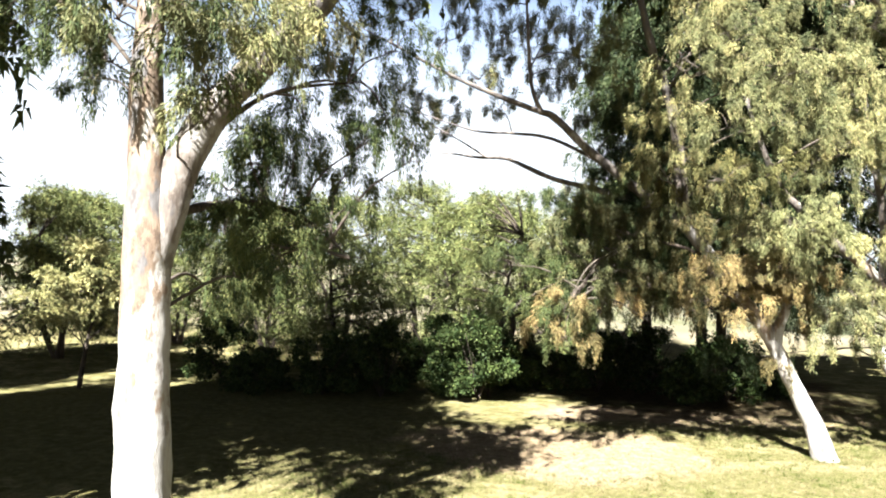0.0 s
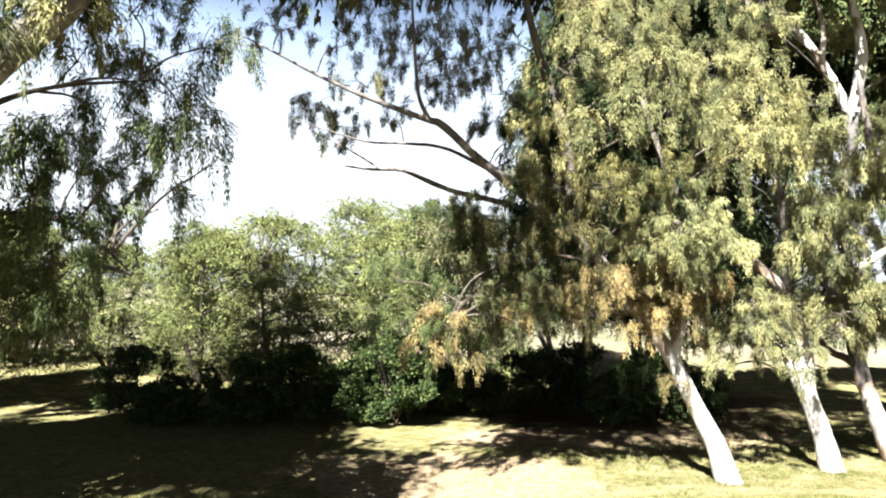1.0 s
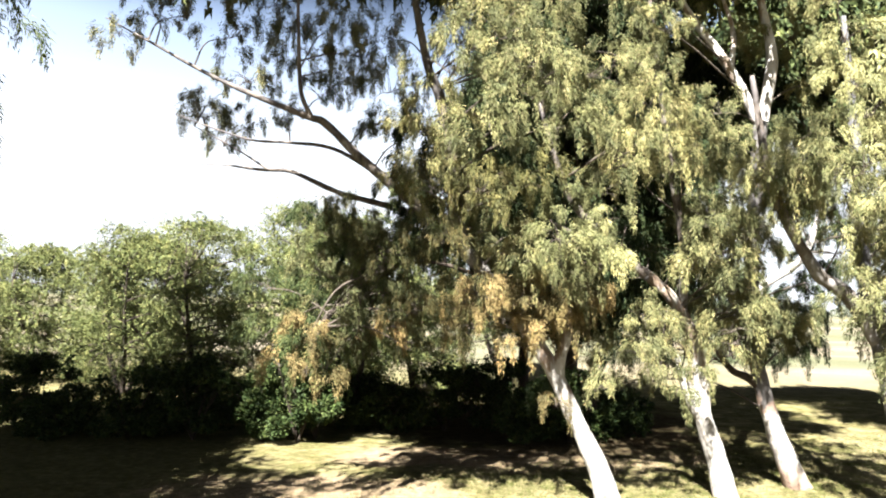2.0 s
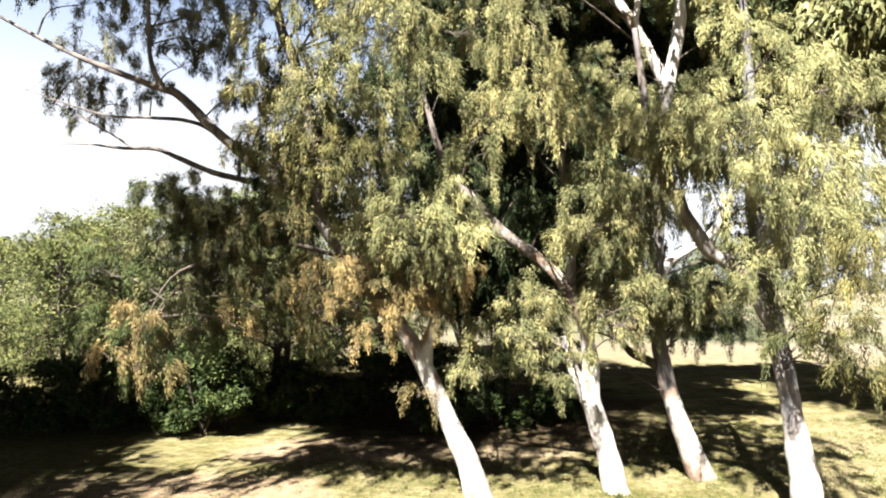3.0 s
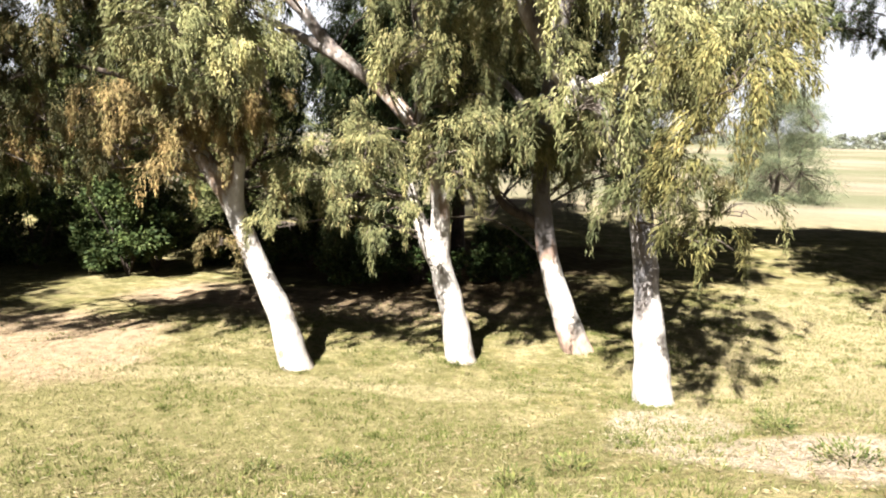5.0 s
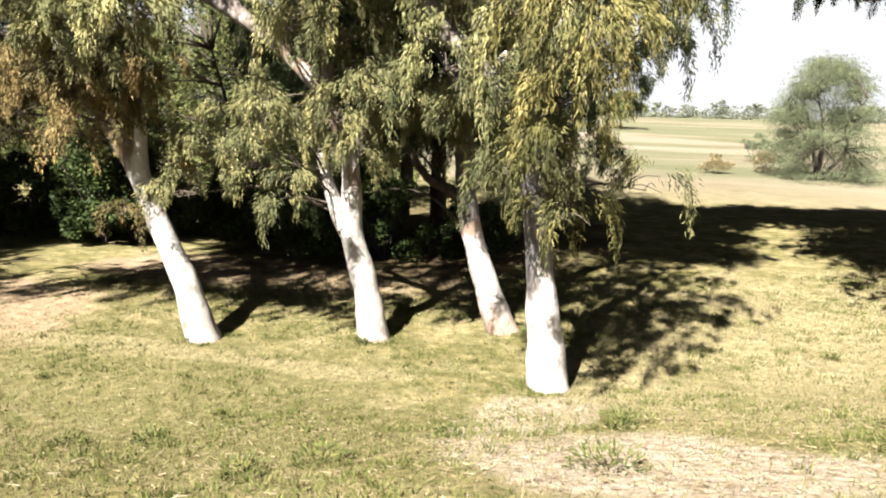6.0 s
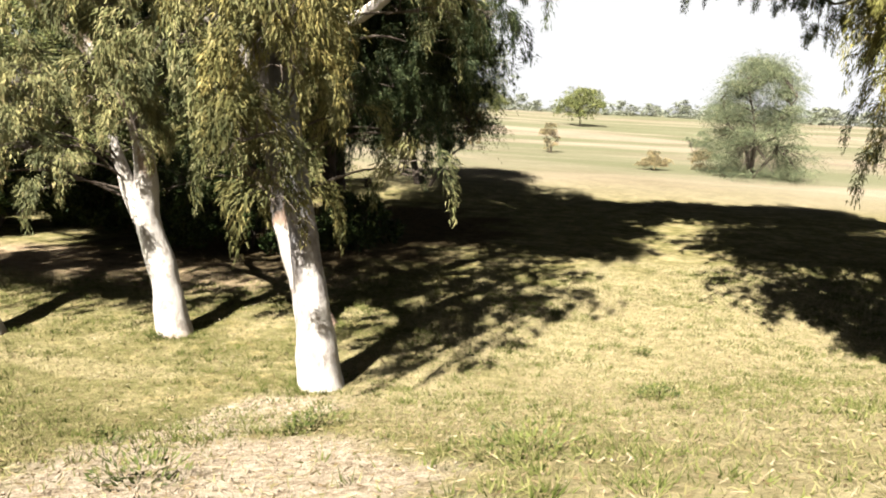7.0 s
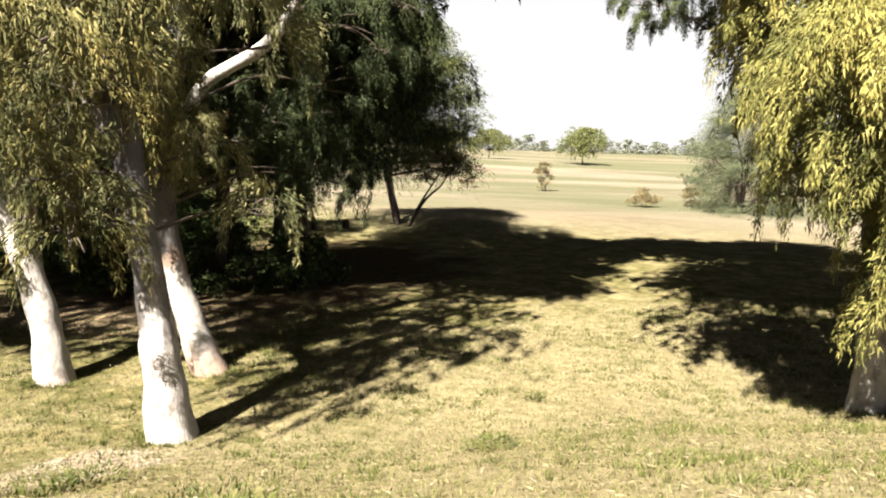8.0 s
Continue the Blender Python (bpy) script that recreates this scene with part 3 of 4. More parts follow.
T1Z_CLUMPS = [(3.4, 12.6, 5.4, 0.5), (4.3, 12.4, 5.1, 0.55), (5.3, 12.4, 5.4, 0.55), (3.8, 12.6, 4.2, 0.5), (4.9, 12.6, 4.0, 0.5), (6.0, 12.6, 4.3, 0.5), (2.8, 12.4, 3.3, 0.35), (3.6, 12.6, 3.2, 0.3), (6.2, 12.2, 6.2, 0.6), (5.1, 12.4, 6.4, 0.6), (6.9, 12.2, 5.1, 0.5), (7.8, 12.4, 4.1, 0.4), (4.8, 12.8, 3.1, 0.3), (5.8, 12.8, 3.3, 0.3)]
T5X_CLUMPS = [(21.98, 14.8, 4.6, 0.6), (21.98, 14.4, 5.2, 0.7), (22.08, 13.4, 4.4, 0.7), (22.18, 14.4, 3.8, 0.5), (22.28, 13.9, 3.3, 0.45), (22.48, 13.5, 3.2, 0.5), (22.9, 13.6, 2.8, 0.45), (23.2, 14.0, 2.0, 0.35), (22.38, 13.0, 4.5, 0.8), (22.38, 13.4, 3.8, 0.6), (23.0, 13.7, 2.6, 0.35)]
T0X_CLUMPS = [(-2.2, 6.5, 5.5, 0.45), (-0.8, 6.7, 5.9, 0.35), (-2.4, 6.5, 4.8, 0.45), (-1.8, 6.5, 4.6, 0.4), (-2.8, 6.5, 4.5, 0.4), (-2.1, 6.6, 4.2, 0.4), (-2.6, 6.6, 3.9, 0.35), (-1.9, 6.6, 3.8, 0.3), (-1.5, 6.7, 4.7, 0.35), (-2.0, 7.0, 5.6, 0.45), (-0.5, 7.0, 6.1, 0.35), (-2.9, 7.0, 4.9, 0.45), (-0.2, 7.0, 5.7, 0.25), (-0.9, 7.0, 5.1, 0.3)]
T1R_CLUMPS = [(6.0, 12.6, 4.2, 0.4), (6.7, 12.6, 4.4, 0.45), (7.3, 12.5, 4.1, 0.4), (6.6, 12.6, 3.7, 0.4), (5.9, 12.7, 3.6, 0.35), (7.4, 12.7, 3.6, 0.35), (8.2, 12.6, 4.1, 0.4), (8.0, 12.7, 3.6, 0.3), (6.9, 12.8, 3.3, 0.3), (5.6, 12.6, 4.0, 0.35)]
T4Y_CLUMPS = [(15.2, 12.6, 7.8, 0.45), (15.9, 12.6, 7.5, 0.45), (14.6, 12.6, 6.6, 0.45), (15.6, 12.6, 6.6, 0.45), (15.9, 12.6, 5.9, 0.45), (15.2, 12.6, 6.1, 0.45), (14.9, 12.6, 5.6, 0.45), (15.6, 12.6, 5.3, 0.45), (14.3, 12.6, 7.5, 0.45), (13.6, 12.6, 7.1, 0.45)]
T5Y_CLUMPS = [(21.4, 14.2, 5.0, 0.4), (21.7, 14.2, 4.8, 0.5), (22.0, 14.2, 4.9, 0.5), (22.3, 14.2, 4.6, 0.5), (21.6, 14.2, 4.4, 0.4), (22.0, 14.2, 4.4, 0.5), (22.3, 14.2, 4.1, 0.45), (21.7, 14.2, 5.1, 0.5), (22.2, 14.2, 5.3, 0.5), (22.5, 14.2, 3.6, 0.4), (22.5, 14.2, 3.1, 0.4)]
BOUGH_CLUMPS = [(21.1, 26.0, 7.7, 0.4), (21.6, 26.0, 7.8, 0.45), (22.0, 26.0, 7.9, 0.4), (22.6, 26.0, 7.8, 0.35), (23.1, 26.0, 7.6, 0.35), (23.6, 26.0, 7.3, 0.35), (24.1, 26.0, 7.1, 0.4), (24.4, 26.0, 6.3, 0.35), (24.4, 26.0, 7.4, 0.35), (21.0, 26.0, 8.4, 0.6), (22.1, 26.0, 8.5, 0.6), (23.2, 26.0, 8.3, 0.6), (24.2, 26.0, 8.5, 0.6), (20.6, 26.0, 8.3, 0.5), (24.7, 26.0, 6.8, 0.3)]


def hanging(c, radius, r, length, width, dense=1.0, drop=1.0, strands=22, k=9, simple=False):
    """A spray of long leaves: locks that spring from the upper side of a clump and hang down, thinning to their tips."""
    n = max(3, int(25 * dense * radius ** 2) + 2)
    d = r.normal(size=(n, 3))
    d[:, 2] = np.abs(d[:, 2]) * 1.1 - 0.55
    d /= np.linalg.norm(d, axis=1, keepdims=True)
    top = np.array(c) + d * radius * r.uniform(0.4, 1.05, (n, 1)) + np.array([0, 0, 0.25 * drop])
    long = np.repeat(drop * r.uniform(0.3, 1.0, n) ** 1.3, strands) * r.uniform(0.75, 1.15, n * strands)
    fan = r.normal(size=(n * strands, 3)) * np.array([0.1, 0.1, 0.06]) * (0.5 + length / 0.25)
    start = np.repeat(top, strands, axis=0) + fan
    out = np.repeat(d * np.array([1, 1, 0]), strands, axis=0)
    at, way = [], []
    for i in range(k):
        f = i / (k - 1)
        p = start + out * 0.3 * math.sqrt(f) * drop - fan * 0.7 * f
        p[:, 2] += long * (0.12 * math.sin(3.1 * f) - f ** 1.4)
        w = np.array([0, 0, -1.0]) + r.normal(size=p.shape) * 0.3 + out * 1.1 * (1 - f) + fan * 5 * (1 - f)
        at.append(p + r.normal(size=p.shape) * 0.02)
        way.append(w)
    return leaves(np.concatenate(at), np.concatenate(way), length, width, r, simple)


def crown_fill(centre, spread, n, small, big, seed):
    """Clumps strewn through an egg-shaped crown, thicker towards its skin. Those of leaf size 3.3 are added, mostly out
    of view, to cast shade.
    """
    r = np.random.default_rng(seed)
    d = r.normal(size=(n, 3))
    d /= np.linalg.norm(d, axis=1, keepdims=True)
    q = np.array(centre) + d * np.array(spread) * r.uniform(0.15, 1.0, (n, 1)) ** 0.5
    return [(float(a), float(b), float(c), float(w)) for (a, b, c), w in zip(q, r.uniform(small, big, n))]


def near_on(lines, p, r=None):
    """The point of the limbs nearest to p, not above it; with r, among a few picked by chance."""
    best = None
    for ln in lines:
        for q in ln:
            if r is not None and r.uniform() > 0.3:
                continue
            d = (q - p).length + max(0, q.z - p.z + 0.3) * 0.8
            if best is None or d < best[0]:
                best = (d, q)
    return best[1] if best else lines[0][-1]


def gum_tree(label, trunk, trunk_r, limbs, sprays, bark, seed, drop=0.62):
    """A tall smooth-barked tree: trunk, limbs, and hanging sprays of leaves, each with its branchlet.
    limbs: (points, radii[, bark]); sprays: (list of clumps, leaf material, leaf density, leaf size)."""
    r = np.random.default_rng(seed)
    base = Vector(trunk[0])
    base.z = height(base.x, base.y)
    tree = new("gum_tree")
    tree.location = base
    tagged(tree, label, "tree", "tall trees beside the road")
    pts = [Vector(p) - base for p in trunk]
    pts[0].z = -0.15
    verts, faces = [], []
    line = smooth_line(pts, 10)
    flare = [trunk_r[0] * 1.3] + list(trunk_r)
    tube_data(line, flare, 20, 0.12, verts, faces)
    mesh_of("trunk", verts, faces, bark, tree)
    lines = [line[len(line) // 3:]]
    for points, radii, *skin in limbs:
        lp = [Vector(p) - base for p in points]
        lines.append(smooth_line(lp, 6))
        limb("limb", lp, radii, 10, 0.15, skin[0] if skin else bark, tree)
    for clumps, material, dense, size in sprays:
        for x, y, z, rad in clumps:
            c = Vector((x, y, z)) - base
            ob = quads("leaf_spray", hanging(c, rad * 1.15, r, (0.088 if size < 1.5 else 0.1) * size, 0.0135 * size * (1.25 if size < 1.5 else 1.7 if size < 2.5 else 2.9), dense * (1.05 if size < 1.5 else 1.0), drop * max(1.0, size * 0.6), *((31, 8, True) if size < 1.5 else (7, 5, True) if size < 2.5 else (6, 4, True))), material, tree)
            ob["kind"] = "stuff"
            root = near_on(lines, c, r)
            verts, faces = [], []
            long = (root - c).length
            if long > 2.5 and size > 1.5:
                root = root.lerp(c, 0.6)
                long *= 0.4
            mid = root.lerp(c, 0.45) + Vector((r.normal() * 0.08, r.normal() * 0.08, 0.12)) * long
            thick = min(0.03, 0.012 + 0.008 * long)
            tube_data(smooth_line([root, mid, c], 5 if size < 1.5 else 3), [thick, thick * 0.7, 0.008], 5 if size < 1.5 else 4, 0.2, verts, faces)
            for _ in range(6 if size < 1.5 else 0):
                d = Vector(r.normal(size=3)).normalized()
                e = c + Vector((d.x, d.y, d.z * 0.6 + 0.25)) * rad * 0.9
                s = mid.lerp(c, r.uniform(0.5, 1.0))
                tube_data(smooth_line([s, s.lerp(e, 0.5) + Vector((0, 0, 0.08)), e], 3), [0.01, 0.004], 4, 0.2, verts, faces)
            mesh_of("branchlet", verts, faces, TWIG, ob)["kind"] = "stuff"
    return tree


gum_tree("tall gum tree with a thick white trunk forking into tan limbs",
         [(-2.8, 4.65, 0), (-2.83, 4.7, 1.4), (-2.88, 4.7, 2.8), (-2.9, 4.7, 3.9), (-2.95, 4.7, 4.9), (-3.01, 4.7, 5.9), (-3.05, 4.75, 7.2), (-3.4, 5.2, 12)], [0.3, 0.29, 0.27, 0.26, 0.2, 0.18, 0.14, 0.06],
         [([(-2.88, 4.7, 3.6), (-2.75, 4.75, 4.4), (-2.66, 4.85, 5.1), (-2.45, 5.1, 5.8), (-2.15, 5.35, 6.35), (-1.8, 5.55, 6.85), (-1.36, 5.7, 7.45), (-0.6, 5.9, 8.5)], [0.16, 0.2, 0.21, 0.21, 0.2, 0.2, 0.18, 0.1], BARK_LIMB),
          ([(-2.7, 4.85, 4.6), (-2.8, 6.2, 4.9), (-2.2, 6.5, 4.95), (-1.6, 6.6, 4.7), (-1.0, 6.6, 4.2)], [0.06, 0.055, 0.04, 0.025, 0.01], DARK_BARK),
          ([(-2.5, 4.85, 5.4), (-2.0, 6.0, 6.4), (-1.0, 7.0, 6.9)], [0.05, 0.03, 0.012], DARK_BARK)],
         [(T0_CLUMPS[:19] + T0X_CLUMPS, LEAF_BLUE, 0.9, 1.0),
          # high clumps above the view, added along the sun's way to cast shade
          (crown_fill((-4.6, 3.4, 13.2), (2.8, 3.2, 1.4), 22, 0.7, 1.0, 64), LEAF_BLUE, 0.7, 3.3), (crown_fill((1.8, 6.4, 13.4), (2.2, 1.7, 1.5), 7, 0.5, 0.8, 56), LEAF_BLUE, 0.5, 3.3),
          (T0_CLUMPS[19:], LEAF, 0.9, 1.0), (crown_fill((-6.7, 5.2, 12.2), (2.0, 1.6, 1.3), 22, 0.8, 1.1, 47), LEAF_BLUE, 0.7, 3.3), (crown_fill((-7.6, 8.6, 13.6), (2.8, 2.8, 2.0), 40, 0.9, 1.2, 1), LEAF_BLUE, 0.7, 3.3)], BARK, 11, 0.75)

gum_tree("leaning gum tree with a bare white trunk and rusty leaves",
         [(8.92, 13.12, 0), (8.6, 13.15, 0.85), (8.2, 13.17, 1.7), (7.84, 13.2, 2.5), (7.45, 13.22, 3.2), (6.85, 13.22, 3.95)], [0.225, 0.19, 0.175, 0.165, 0.16, 0.15],
         [([(6.9, 13.25, 3.9), (6.29, 13.2, 4.75), (5.74, 13.15, 5.6), (5.55, 13.0, 7.2), (5.3, 12.9, 8.5), (4.95, 12.9, 9.5), (4.5, 13.1, 12), (4.3, 13.2, 14)], [0.16, 0.16, 0.15, 0.13, 0.12, 0.1, 0.07, 0.04], BARK_LIMB),
          ([(7.82, 13.2, 2.5), (7.86, 13.12, 3.0), (8.02, 13.0, 3.6), (8.05, 12.9, 4.8)], [0.14, 0.13, 0.09, 0.05]),
          ([(5.9, 13.2, 5.3), (4.95, 13.5, 6.15), (3.93, 13.6, 7.02), (3.41, 13.6, 7.46), (2.62, 13.6, 8.23), (2.11, 13.6, 8.43), (0.54, 13.6, 9.07), (-0.53, 13.6, 9.6), (-1.48, 13.6, 10.13), (-2.71, 13.6, 10.8)], [0.12, 0.12, 0.11, 0.1, 0.095, 0.075, 0.055, 0.04, 0.03, 0.012], BARK_LIMB),
          ([(5.7, 13.3, 5.6), (4.33, 14.6, 6.41), (2.81, 15.0, 6.88), (1.96, 15.0, 7.25), (1.4, 15.0, 7.47), (0.7, 15.0, 7.49), (-0.14, 15.0, 7.6), (-0.84, 15.0, 7.62)], [0.09, 0.08, 0.07, 0.06, 0.05, 0.04, 0.02, 0.008], BARK_LIMB),
          ([(0.9, 15.0, 7.49), (0.11, 15.0, 7.99), (-1.06, 15.0, 8.62)], [0.03, 0.022, 0.01], BARK_LIMB),
          ([(3.9, 13.7, 7.05), (2.66, 14.4, 7.87), (1.58, 14.4, 8.02), (0.64, 14.4, 8.08), (-0.46, 14.4, 8.42), (-1.36, 14.4, 8.76)], [0.05, 0.045, 0.035, 0.028, 0.018, 0.008], BARK_LIMB),
          ([(2.3, 13.6, 8.35), (2.06, 13.5, 8.9), (1.97, 13.5, 9.7), (1.84, 13.5, 12)], [0.06, 0.05, 0.045, 0.03], BARK_LIMB),
          ([(6.3, 13.2, 4.7), (5.0, 13.0, 5.0), (3.7, 12.7, 4.6), (2.9, 12.3, 3.4)], [0.05, 0.035, 0.02, 0.01], DARK_BARK)],
         # left and inner sprays: darker leaf colours stand in for the crown's shade
         [(T1_CLUMPS[3:7] + T1_CLUMPS[17:19], LEAF, 1.0, 1.0), (T1_CLUMPS[7:9], LEAF_OLIVE, 1.0, 1.0), (T1_CLUMPS[:3] + T1_CLUMPS[14:17] + T1_CLUMPS[19:] + T1X_CLUMPS[3:7], LEAF, 0.9, 1.0), (T1_CLUMPS[9:11] + T1X_CLUMPS[:3], LEAF_YOUNG, 0.9, 1.0),
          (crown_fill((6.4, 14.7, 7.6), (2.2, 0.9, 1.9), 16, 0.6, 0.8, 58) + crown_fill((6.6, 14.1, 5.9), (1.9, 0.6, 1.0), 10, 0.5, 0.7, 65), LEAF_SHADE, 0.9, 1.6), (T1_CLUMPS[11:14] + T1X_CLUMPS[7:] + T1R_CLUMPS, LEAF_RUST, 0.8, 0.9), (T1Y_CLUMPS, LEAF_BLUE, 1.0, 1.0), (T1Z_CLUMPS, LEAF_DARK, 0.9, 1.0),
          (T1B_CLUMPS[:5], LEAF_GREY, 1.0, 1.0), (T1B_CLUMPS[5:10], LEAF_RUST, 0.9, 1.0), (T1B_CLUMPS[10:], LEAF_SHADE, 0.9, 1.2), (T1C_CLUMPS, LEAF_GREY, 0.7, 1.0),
          # high crowns above the view, added to shade the ground and shrubs behind
          (crown_fill((4.6, 14.8, 16.0), (4.8, 3.2, 2.8), 50, 0.9, 1.2, 2), LEAF_BLUE, 0.7, 3.3),
          (crown_fill((2.2, 14.6, 14.5), (3.6, 2.6, 1.1), 26, 0.9, 1.2, 32), LEAF_BLUE, 0.7, 3.3), (crown_fill((1.6, 11.4, 14.4), (3.3, 1.9, 1.1), 20, 0.9, 1.2, 33), LEAF_BLUE, 0.7, 3.3),
          (crown_fill((1.5, 9.3, 15.0), (1.8, 1.0, 0.9), 14, 0.8, 1.1, 42), LEAF_BLUE, 0.7, 3.3), (crown_fill((-1.2, 13.6, 13.8), (2.4, 2.2, 1.1), 22, 0.8, 1.1, 43), LEAF_BLUE, 0.7, 3.3)], BARK, 12)

gum_tree("leaning gum tree with a pale twin-forked trunk",
         [(11.63, 14.02, 0), (11.42, 14.1, 0.9), (11.17, 14.1, 1.8), (11.18, 14.1, 2.6), (11.08, 14.1, 3.3), (10.8, 14.05, 3.95), (10.47, 13.95, 4.4), (9.97, 13.9, 4.86)], [0.22, 0.2, 0.185, 0.14, 0.135, 0.14, 0.13, 0.12],
         [([(11.22, 14.1, 1.55), (10.95, 14.1, 2.1), (10.8, 14.1, 2.5), (10.6, 14.1, 3.1)], [0.17, 0.15, 0.11, 0.07]),
          ([(10.05, 13.9, 4.8), (9.35, 13.9, 5.27), (8.62, 13.9, 5.63), (7.9, 13.9, 6.0)], [0.12, 0.11, 0.08, 0.04], BARK_LIMB),
          ([(9.7, 13.9, 5.05), (9.25, 13.9, 5.42), (8.83, 13.9, 5.93), (8.2, 13.9, 6.74), (7.6, 14.2, 9)], [0.1, 0.11, 0.1, 0.08, 0.04], BARK_LIMB),
          ([(10.8, 14.05, 3.95), (10.8, 13.9, 5.6), (10.5, 13.9, 8), (10.2, 14.2, 13)], [0.1, 0.09, 0.07, 0.04], BARK_LIMB)],
         [(T2_CLUMPS[:11], LEAF, 1.0, 1.0), (T2_CLUMPS[11:], LEAF_GREY, 0.85, 1.0), (T2X_CLUMPS[:7], LEAF_GREY, 0.85, 1.0), (T2X_CLUMPS[7:], LEAF_GREY, 0.9, 1.0),
          # LEAF_SHADE clumps darken the inside of the crown by leaf colour
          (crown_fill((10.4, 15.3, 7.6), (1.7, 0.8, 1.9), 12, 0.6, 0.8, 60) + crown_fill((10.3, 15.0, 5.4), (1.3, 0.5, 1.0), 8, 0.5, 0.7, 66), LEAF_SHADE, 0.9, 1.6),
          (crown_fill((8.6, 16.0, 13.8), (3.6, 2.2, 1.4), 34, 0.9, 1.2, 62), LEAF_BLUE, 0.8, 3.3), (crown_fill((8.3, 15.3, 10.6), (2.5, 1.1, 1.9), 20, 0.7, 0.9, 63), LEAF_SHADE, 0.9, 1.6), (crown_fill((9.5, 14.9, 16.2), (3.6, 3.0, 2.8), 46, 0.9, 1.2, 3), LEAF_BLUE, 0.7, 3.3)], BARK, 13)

gum_tree("slender gum tree with a tan foot and high white fork",
         [(13.74, 15.0, 0), (13.36, 15.0, 0.85), (13.08, 15.0, 1.75), (12.93, 15.05, 2.6), (12.88, 15.2, 3.7), (13.1, 15.4, 6), (13.4, 15.3, 8.9)], [0.23, 0.195, 0.18, 0.17, 0.165, 0.165, 0.165],
         [([(13.4, 15.3, 8.8), (13.75, 15.3, 10.4), (13.72, 15.3, 11.2), (13.42, 15.3, 13)], [0.16, 0.14, 0.12, 0.08], BARK_WHITE),
          ([(13.4, 15.3, 8.8), (12.64, 15.3, 10.4), (11.9, 15.3, 11.5), (11, 15.3, 13)], [0.14, 0.12, 0.1, 0.06], BARK_WHITE),
          ([(12.7, 15.3, 10.3), (12.8, 15.3, 11.4), (12.4, 15.3, 12.8)], [0.08, 0.06, 0.04], BARK_WHITE),
          ([(12.85, 15.4, 3.7), (13.35, 15.6, 4.7), (14.5, 15.8, 5.45), (15.2, 16.0, 6.8)], [0.13, 0.11, 0.1, 0.05], BARK_WHITE),
          ([(12.85, 15.4, 3.7), (12.45, 15.6, 4.65), (11.7, 15.9, 5.4)], [0.11, 0.09, 0.04]),
          ([(12.98, 15.05, 2.25), (12.65, 15.0, 2.5), (12.25, 15.0, 2.7), (11.8, 15.0, 3.3)], [0.11, 0.1, 0.08, 0.04], DARK_BARK)],
         # rear sprays use LEAF_SHADE, which has their shade in its colour
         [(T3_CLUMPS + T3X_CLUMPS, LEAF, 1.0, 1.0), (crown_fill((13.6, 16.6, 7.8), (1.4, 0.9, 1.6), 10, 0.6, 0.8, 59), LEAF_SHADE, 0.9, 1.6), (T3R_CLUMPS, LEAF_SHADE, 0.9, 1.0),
          (crown_fill((13.2, 17.6, 16.0), (4.0, 3.0, 1.6), 44, 0.9, 1.2, 51), LEAF_BLUE, 0.8, 3.3)], BARK_TAN, 14)

gum_tree("gum tree with grey flaking bark and hanging yellow-green leaves",
         [(14.71, 12.7, 0), (14.58, 12.7, 0.95), (14.47, 12.7, 1.85), (14.36, 12.7, 2.7), (14.23, 12.7, 3.5), (14.12, 12.75, 4.4), (14.05, 12.8, 5.6), (14.1, 12.8, 7), (14.1, 12.9, 10.5)], [0.24, 0.185, 0.175, 0.17, 0.165, 0.15, 0.14, 0.12, 0.05],
         [([(14.26, 12.7, 3.3), (13.8, 12.7, 4.2), (13.45, 12.7, 4.55), (13.0, 12.7, 4.95), (12.2, 12.6, 6.6), (11.9, 12.6, 9)], [0.14, 0.16, 0.15, 0.13, 0.1, 0.05], BARK_LIMB)],
         [(T4_CLUMPS + T4Y_CLUMPS, LEAF_YOUNG, 0.85, 1.0), (T4X_CLUMPS[:11], LEAF, 0.85, 1.0), (T4X_CLUMPS[11:], LEAF_OLIVE, 0.9, 1.0),
          # clumps at (10.4, 8.8, 11.2) are added out of view to fill a shadow
          (crown_fill((13.9, 13.7, 14.6), (1.6, 1.6, 1.2), 20, 0.8, 1.1, 4), LEAF, 0.7, 3.3), (crown_fill((13.0, 12.5, 6.4), (1.1, 0.8, 0.9), 9, 0.45, 0.65, 44), LEAF, 0.8, 1.0), (crown_fill((10.4, 8.8, 11.2), (0.9, 0.8, 0.6), 10, 0.5, 0.7, 34), LEAF_YOUNG, 0.8, 2.0)], BARK_GREY, 15, 0.85)

